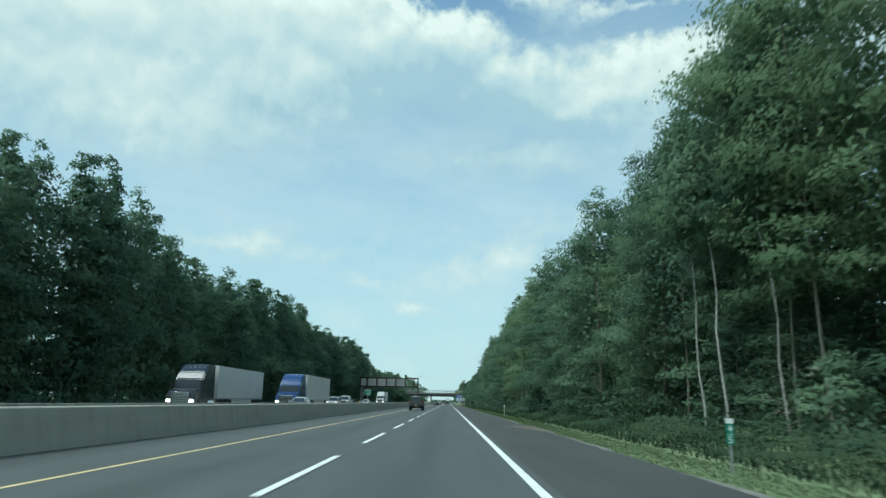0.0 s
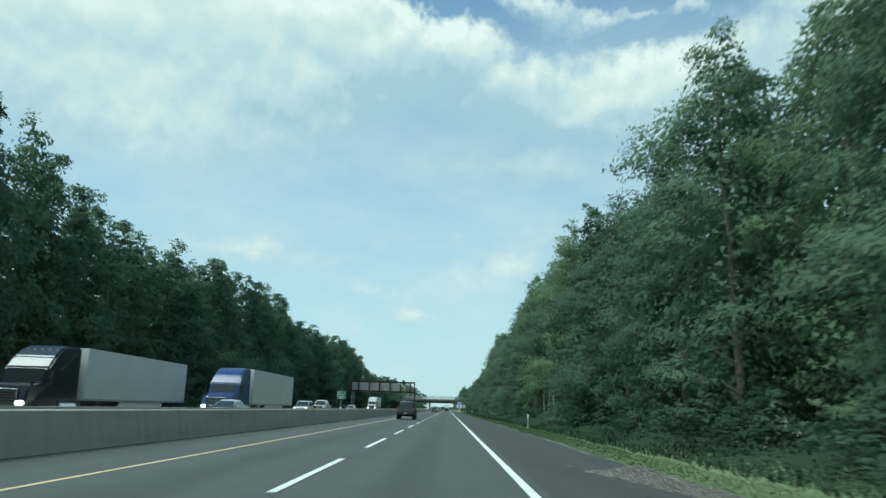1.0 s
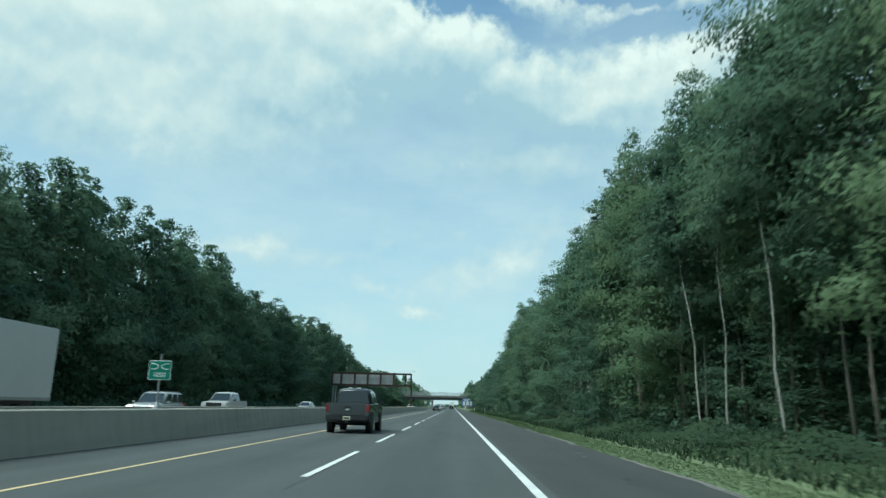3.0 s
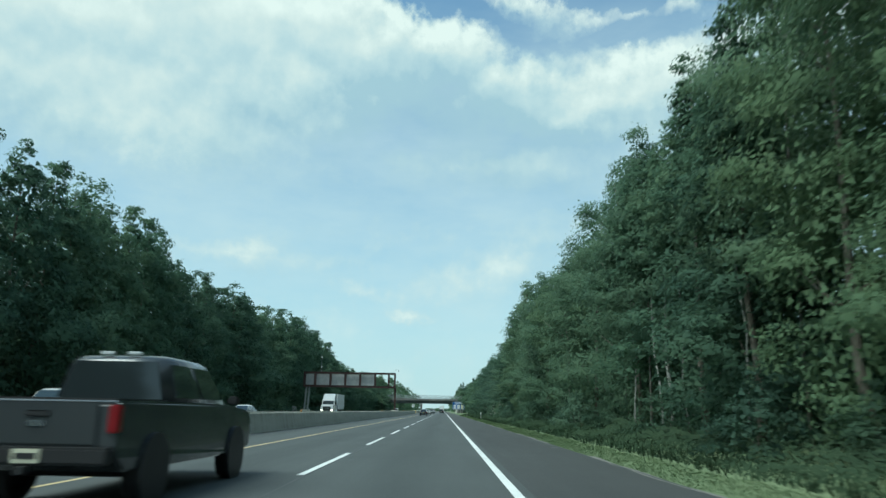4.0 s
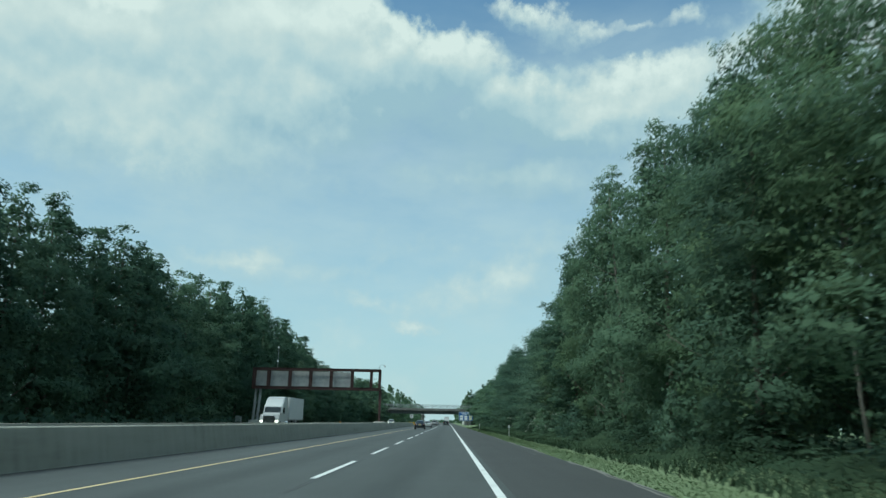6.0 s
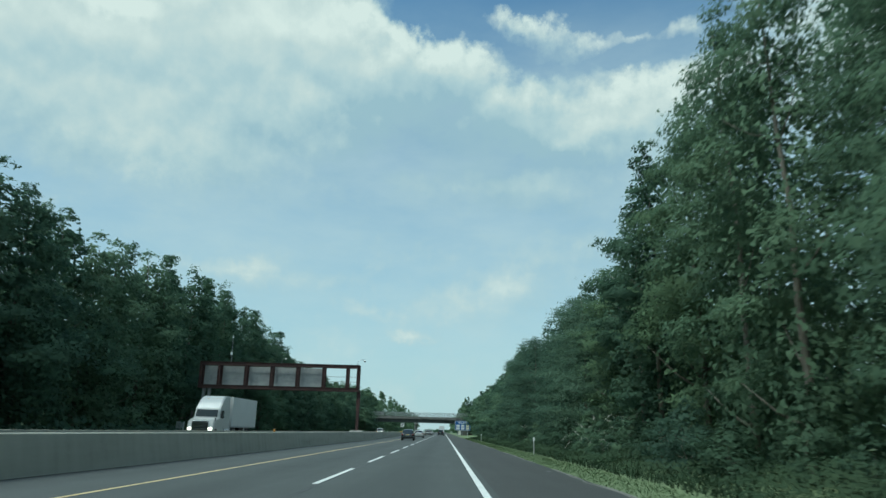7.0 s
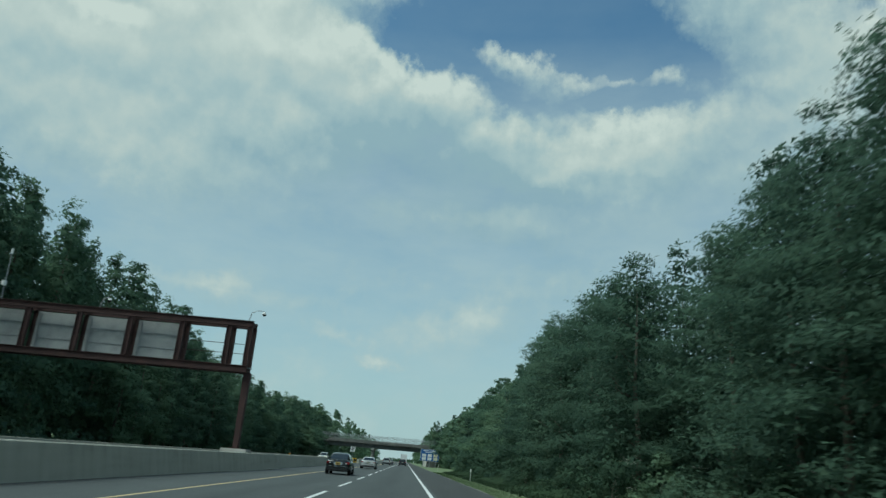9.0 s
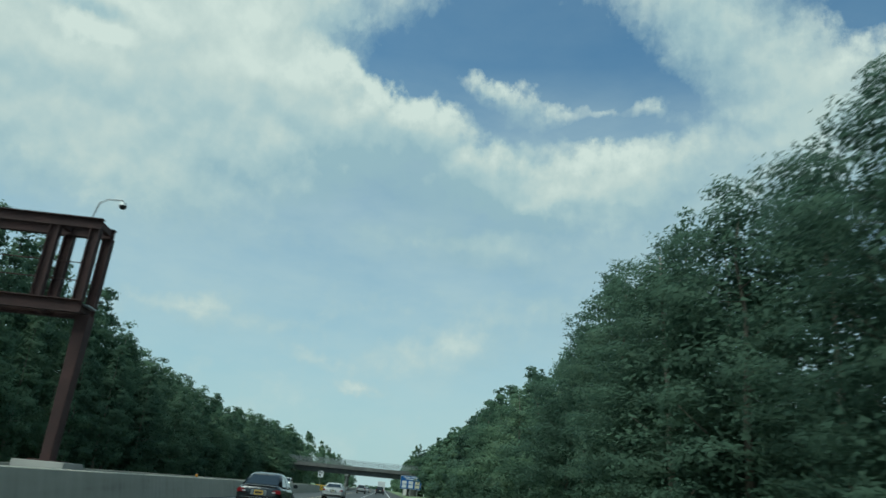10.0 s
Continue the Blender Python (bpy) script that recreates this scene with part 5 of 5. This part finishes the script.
def sedan(label, at, mat, L=4.4, W=1.72, H=1.47, spoiler=True, lit=False, deck=0.98, plate_mat=PLATE, name="car"):
    """A saloon that faces +y."""
    e = thing(name, label, "car", "", at)
    b, f = -L / 2, L / 2
    h = W / 2
    part("body", loft([(b, h * 0.80, 0.42, deck - 0.16), (b + 0.04, h * 0.90, 0.34, deck - 0.06), (b + 0.14, h * 0.955, 0.28, deck), (b + 0.4, h * 0.985, 0.23, deck + 0.03),
                       (b + 0.9, h, 0.20, deck + 0.02), (b + 2.2, h, 0.19, deck - 0.02), (f - 1.2, h, 0.19, deck - 0.03), (f - 0.8, h * 0.99, 0.20, deck - 0.08),
                       (f - 0.4, h * 0.95, 0.21, deck - 0.18), (f - 0.14, h * 0.86, 0.24, deck - 0.28), (f - 0.03, h * 0.74, 0.30, deck - 0.36), (f, h * 0.6, 0.36, deck - 0.44)]), mat, e, smooth=True)
    for s in (-1, 1):
        for y in (b + 1.15, b + 2.15, f - 1.28):
            part("door_seam", box(s * (h - 0.012), s * (h + 0.003), y - 0.006, y + 0.006, 0.36, deck - 0.16), TRIM, e)
        part("sill", box(s * (h - 0.10), s * (h - 0.01), b + 1.15, f - 1.2, 0.17, 0.27, bevel=0.02), TRIM, e)
    part("boot_seam", box(-h * 0.62, h * 0.62, b - 0.012, b + 0.03, 0.615, 0.625), TRIM, e)
    for s in (-1, 1):
        part("exhaust", tube([(s * 0.5, b - 0.04, 0.29), (s * 0.5, b + 0.25, 0.29)], [0.035, 0.035], 10), CHROME, e)
    cabin(e, mat, W * 0.90, W * 0.62, deck - 0.06, H, (b + 0.32, b + 1.30, f - 2.0, f - 0.95))
    part("rear_bumper", box(-W * 0.46, W * 0.46, b - 0.05, b + 0.22, 0.32, 0.59, bevel=0.09), mat, e)
    part("bumper_insert", box(-W * 0.40, W * 0.40, b - 0.057, b + 0.1, 0.27, 0.40, bevel=0.02), TRIM, e, "black lower bumper insert")
    part("chrome_strip", box(-W * 0.36, W * 0.36, b - 0.062, b - 0.04, 0.555, 0.575), CHROME, e)
    for s in (-1, 1):
        t = part("tail_light", box(s * W * 0.27, s * W * 0.468, b - 0.016, b + 0.26, 0.70, 0.86, bevel=0.035), RED_LENS, e, "red tail light")
        part("lens", box(s * W * 0.285, s * W * 0.36, b - 0.022, b + 0.1, 0.745, 0.80, bevel=0.008), CLEAR_LENS, t)
        part("headlight", box(s * W * 0.26, s * W * 0.46, f - 0.30, f - 0.06, 0.62, 0.74, bevel=0.03), HEADLIGHT if lit else CLEAR_LENS, e)
        for y in (-0.25, 0.75):
            part("door_handle", box(s * (W / 2 - 0.005), s * (W / 2 + 0.025), y - 0.1, y + 0.1, 0.80, 0.83, bevel=0.008), CHROME, e)
    part("grille", box(-0.45, 0.45, f - 0.06, f - 0.0, 0.42, 0.58, bevel=0.02), TRIM, e)
    part("plate_recess", box(-0.29, 0.29, b - 0.012, b + 0.05, 0.65, 0.835, bevel=0.01), CHROME, e, "bright trim round the plate")
    plate(e, b - 0.025, 0.74, plate_mat)
    part("badge", box(-0.06, 0.06, b - 0.016, b + 0.03, 0.86, 0.90, bevel=0.012), CHROME, e, "plain oval badge")
    if spoiler:
        part("spoiler", box(-W * 0.38, W * 0.38, b + 0.05, b + 0.24, deck + 0.035, deck + 0.06, bevel=0.01), mat, e)
    part("aerial", tube([(0, b + 1.4, H), (0, b + 1.25, H + 0.12)], [0.018, 0.008], 6), TRIM, e)
    mirrors(e, W, f - 1.45, deck - 0.02, mat)
    arches(e, W, (b + 0.78, f - 0.82), 0.31)
    for y in (b + 0.78, f - 0.82):
        for s in (-1, 1):
            wheel(e, s * (W / 2 - 0.09), y, 0.31, 0.2)
    return e


def suv(label, at, mat, L=4.7, W=1.88, H=1.75, lit=False, name="car", cat="car"):
    e = thing(name, label, cat, "", at)
    b, f = -L / 2, L / 2
    part("body", hull([(b + 0.04, 0.36), (b, 0.55), (b + 0.03, 1.0), (b + 0.12, 1.10), (f - 1.25, 1.08), (f - 0.2, 0.95), (f, 0.7), (f - 0.03, 0.36), (f - 0.4, 0.27), (b + 0.4, 0.29)], W * 0.95, W, W * 0.88, 0.75, 0.06), mat, e)
    cabin(e, mat, W * 0.90, W * 0.74, 1.05, H, (b + 0.10, b + 0.24, f - 1.95, f - 1.2), ((0.0, 0.28), (0.34, 0.63), (0.69, 1.0)))
    part("rear_bumper", box(-W * 0.46, W * 0.46, b - 0.05, b + 0.2, 0.40, 0.66, bevel=0.05), TRIM, e)
    for s in (-1, 1):
        part("tail_light", box(s * W * 0.34, s * W * 0.47, b - 0.02, b + 0.18, 0.92, 1.12, bevel=0.03), RED_LENS, e, "red tail light")
        part("headlight", box(s * W * 0.26, s * W * 0.46, f - 0.25, f - 0.03, 0.78, 0.93, bevel=0.03), HEADLIGHT if lit else CLEAR_LENS, e)
        part("roof_rail", tube([(s * W * 0.33, b + 0.6, H + 0.03), (s * W * 0.33, f - 2.1, H + 0.03)], [0.02, 0.02], 6), TRIM, e)
    part("grille", box(-0.55, 0.55, f - 0.04, f + 0.01, 0.62, 0.86, bevel=0.02), TRIM, e)
    plate(e, b - 0.02, 0.86, PLATE_PALE)
    mirrors(e, W, f - 1.5, 1.05, mat)
    arches(e, W, (b + 0.9, f - 0.95), 0.36)
    for y in (b + 0.9, f - 0.95):
        for s in (-1, 1):
            wheel(e, s * (W / 2 - 0.1), y, 0.36, 0.23)
    return e


def pickup(label, at, mat, L=5.8, W=1.98, H=1.98, lit=False):
    e = thing("pickup_truck", label, "pickup truck", "", at)
    b, f = -L / 2, L / 2
    part("body", hull([(b + 0.02, 0.62), (b, 0.75), (b + 0.01, 1.26), (b + 0.06, 1.30), (b + 1.85, 1.30), (f - 1.35, 1.28), (f - 0.1, 1.18), (f, 1.0), (f, 0.55), (f - 0.4, 0.42), (b + 0.3, 0.46)], W * 0.96, W, W * 0.93, 0.95, 0.045), mat, e)
    cabin(e, mat, W * 0.90, W * 0.68, 1.27, H, (b + 1.80, b + 1.87, f - 2.15, f - 1.35))
    part("tailgate", box(-0.72, 0.72, b - 0.022, b + 0.02, 0.78, 1.26, bevel=0.015), mat, e)
    part("tailgate_handle", box(-0.14, 0.14, b - 0.04, b - 0.02, 1.10, 1.17, bevel=0.01), TRIM, e)
    part("badge", box(-0.10, 0.10, b - 0.034, b - 0.02, 0.99, 1.06, bevel=0.015), CHROME, e, "plain oval badge")
    part("bed_cover", box(-0.86, 0.86, b + 0.12, b + 1.7, 1.29, 1.325, bevel=0.01), TRIM, e, "black bed cover")
    part("rear_bumper", box(-0.93, 0.93, b - 0.14, b + 0.05, 0.56, 0.76, bevel=0.03), TRIM, e)
    part("hitch", box(-0.06, 0.06, b - 0.26, b - 0.1, 0.46, 0.55, bevel=0.01), TRIM, e)
    plate(e, b - 0.15, 0.66, PLATE_PALE)
    for s in (-1, 1):
        part("tail_light", box(s * 0.83, s * 0.965, b - 0.025, b + 0.10, 0.92, 1.25, bevel=0.02), RED_LENS, e, "red tail light")
        part("headlight", box(s * 0.62, s * 0.95, f - 0.2, f + 0.01, 0.95, 1.15, bevel=0.03), HEADLIGHT if lit else CLEAR_LENS, e)
        part("roof_light", box(s * 0.1, s * 0.3, b + 1.95, b + 2.02, H - 0.01, H + 0.04, bevel=0.01), CLEAR_LENS, e)
    part("grille", box(-0.6, 0.6, f - 0.03, f + 0.03, 0.85, 1.15, bevel=0.02), TRIM, e)
    part("front_bumper", box(-0.94, 0.94, f - 0.1, f + 0.09, 0.5, 0.78, bevel=0.04), CHROME, e)
    mirrors(e, W, f - 1.75, 1.28, TRIM)
    arches(e, W, (b + 1.15, f - 0.95), 0.41)
    part("axle", tube([(-0.7, b + 1.15, 0.41), (0.7, b + 1.15, 0.41)], [0.09, 0.09], 8), TRIM, e)
    for y in (b + 1.15, f - 0.95):
        for s in (-1, 1):
            wheel(e, s * (W / 2 - 0.13), y, 0.41, 0.27)
    return e


def semi(label, at, mat, trailer_len=15.5):
    """An articulated lorry that faces -y, its front bumper at y = 0."""
    e = thing("semi_truck", label, "truck", "", at)
    cabp = part("cab", hull([(0.35, 0.55), (0.30, 1.0), (0.55, 1.75), (1.85, 1.95), (2.06, 2.75), (2.62, 3.35), (3.08, 3.72), (3.6, 3.97), (4.2, 4.06), (5.3, 4.06), (5.3, 0.6)], 2.35, 2.45, 2.2, 1.6, 0.10), mat, e)
    part("windscreen", quad_panel([(-1.02, 1.84, 1.99), (1.02, 1.84, 1.99), (0.99, 2.025, 2.70), (-0.99, 2.025, 2.70)], (0, -1, 0.26), 0.025), GLASS, e)
    gr = part("grille", box(-0.72, 0.72, 0.26, 0.42, 0.74, 1.60, bevel=0.04), TRIM, e, "dark grille with chrome bars")
    for k in range(6):
        part("grille_bar", box(-0.68, 0.68, 0.235, 0.275, 0.82 + 0.13 * k, 0.875 + 0.13 * k, bevel=0.01), CHROME, gr)
    part("grille_surround", tube([(-0.74, 0.27, 0.74), (-0.74, 0.27, 1.62), (0.74, 0.27, 1.62), (0.74, 0.27, 0.74)], [0.035] * 4, 8), CHROME, gr)
    for x in (-0.8, -0.4, 0.0, 0.4, 0.8):
        part("marker_lamp", box(x - 0.05, x + 0.05, 3.16, 3.3, 3.72, 3.8, bevel=0.015), AMBER, e, "amber roof marker lamp")
    for x in (-0.5, 0.5):
        part("wiper", tube([(x, 1.79, 2.02), (x + 0.45, 1.87, 2.30)], [0.012, 0.01], 5), TRIM, e)
    part("bumper", box(-1.2, 1.2, 0.05, 0.45, 0.32, 0.72, bevel=0.06), CHROME if mat == P_BLUE else mat, e)
    for s in (-1, 1):
        part("side_window", quad_panel([(s * 1.21, 2.2, 1.95), (s * 1.21, 3.2, 1.95), (s * 1.17, 3.2, 2.65), (s * 1.18, 2.55, 2.65)], (s, 0, 0.1), 0.03), GLASS, e)
        part("headlight", box(s * 0.78, s * 1.12, 0.20, 0.42, 0.82, 1.08, bevel=0.04), HEADLIGHT, e, "lit headlight")
        arm = part("mirror", box(s * 1.38, s * 1.52, 1.9, 2.0, 1.9, 2.6, bevel=0.03), TRIM, e)
        part("mirror_arm", tube([(s * 1.18, 2.1, 2.3), (s * 1.45, 1.95, 2.3)], [0.025, 0.025], 6), TRIM, arm)
        part("hood_mirror", tube([(s * 1.0, 0.8, 1.5), (s * 1.32, 0.45, 1.7), (s * 1.32, 0.45, 1.95)], [0.02, 0.02, 0.09], 6), TRIM, e)
        part("fuel_tank", tube([(s * 1.0, 3.4, 0.75), (s * 1.0, 5.0, 0.75)], [0.32, 0.32], 14), CHROME, e)
        part("fairing", box(s * 1.08, s * 1.2, 3.3, 5.6, 0.35, 1.15, bevel=0.03), mat, e)
    t0, t1 = 5.75, 5.75 + trailer_len
    tr = part("trailer", box(-1.28, 1.28, t0, t1, 1.12, 4.05, bevel=0.03), TRAILER, e, "white box trailer")
    for s in (-1, 1):
        part("side_rail", box(s * 1.27, s * 1.295, t0 + 0.02, t1 - 0.02, 1.12, 1.24), STEEL, tr)
        part("side_skirt", box(s * 1.2, s * 1.23, t0 + 4.5, t1 - 4.2, 0.42, 1.12), TRAILER, tr)
    part("chassis", box(-0.5, 0.5, 1.0, 7.5, 0.7, 0.95), TRIM, e)
    part("underframe", box(-0.6, 0.6, t1 - 4.0, t1 - 0.2, 0.75, 1.12), TRIM, e)
    part("rear_guard", box(-1.1, 1.1, t1 - 0.1, t1 - 0.02, 0.45, 0.58), STEEL, e)
    part("landing_gear", box(-0.9, 0.9, t0 + 2.4, t0 + 2.55, 0.25, 1.12), STEEL, e)
    for y in (1.25, 4.75, 6.05, t1 - 3.1, t1 - 1.8):
        for s in (-1, 1):
            wheel(e, s * 1.05, y, 0.5, 0.32)
    return e


# traffic in the lanes that the camera shares
pickup("dark grey pickup truck with a black bed cover", pose(-2.05, 104.5, 0), P_GREY)
sedan("white two-door coupe with a black rear band in the passing lane", pose(-1.8, 302.0, 0), P_WHITE, 4.9, 1.92, 1.42, True, plate_mat=PLATE_PALE)
sedan("dark grey saloon with a yellow plate in the passing lane", pose(-1.88, 262.4, 0), P_DARK)
suv("silver grey sport utility car in the passing lane", pose(-2.0, 392.0, 0), P_SILVER)
suv("dark sport utility car far ahead near the overpass", pose(1.9, 410.0, 0), P_DARK, 4.8, 1.92, 1.8)
sedan("pale saloon far ahead in the passing lane", pose(-1.9, 436.0, 0), P_SILVER, name="car")


def box_truck(label, at):
    e = thing("box_truck", label, "truck", "", at)
    part("cargo_box", box(-1.2, 1.2, -3.2, 2.4, 0.95, 3.7, bevel=0.04), TRAILER, e)
    part("cab", hull([(2.4, 0.5), (2.4, 2.3), (3.4, 2.3), (3.9, 1.5), (4.7, 1.35), (4.8, 0.5)], 2.0, 2.1, 1.8, 1.2, 0.07), P_WHITE, e)
    part("rear_door", box(-1.1, 1.1, -3.23, -3.19, 1.05, 3.55), WHITE, e)
    part("bumper", box(-1.1, 1.1, -3.3, -3.1, 0.45, 0.6, bevel=0.02), TRIM, e)
    for s in (-1, 1):
        part("tail_light", box(s * 0.95, s * 1.1, -3.24, -3.2, 0.98, 1.12), RED_LENS, e)
        for y in (-1.6, 3.6):
            wheel(e, s * 0.95, y, 0.42, 0.26)
    return e


box_truck("white box truck far ahead beyond the overpass", pose(1.9, 486.0, 0))

# oncoming traffic
semi("semi truck with a dark blue cab and white box trailer", pose(-19.3, 58.0, -0.008), P_NAVY)
semi("semi truck with a bright blue cab and white box trailer", pose(-15.2, 78.0, -0.008), P_BLUE)
semi("semi truck with a white cab and white box trailer", pose(-19.3, 229.0, -0.008), P_WHITE, 9.0)
back = pose(0, 0, 0, 0, 0, 180)
sedan("silver saloon in the oncoming lanes", pose(-12.3, 72.0, -0.008) @ back, P_SILVER, spoiler=False, lit=True)
suv("white van in the oncoming lanes", pose(-19.3, 101.0, -0.008) @ back, P_WHITE, 5.2, 1.98, 1.98, True, "van", "van")
suv("dark sport utility car with white roof in the oncoming lanes", pose(-15.6, 114.0, -0.008) @ back, P_SILVER, lit=True)
pickup("white pickup truck in the oncoming lanes", pose(-15.8, 128.0, -0.008) @ back, P_WHITE)
sedan("white saloon in the oncoming lanes", pose(-15.8, 160.0, -0.008) @ back, P_WHITE, spoiler=False)
suv("white sport utility car with lit headlights in the oncoming lanes", pose(-15.8, 376.0, -0.008) @ back, P_WHITE, lit=True)
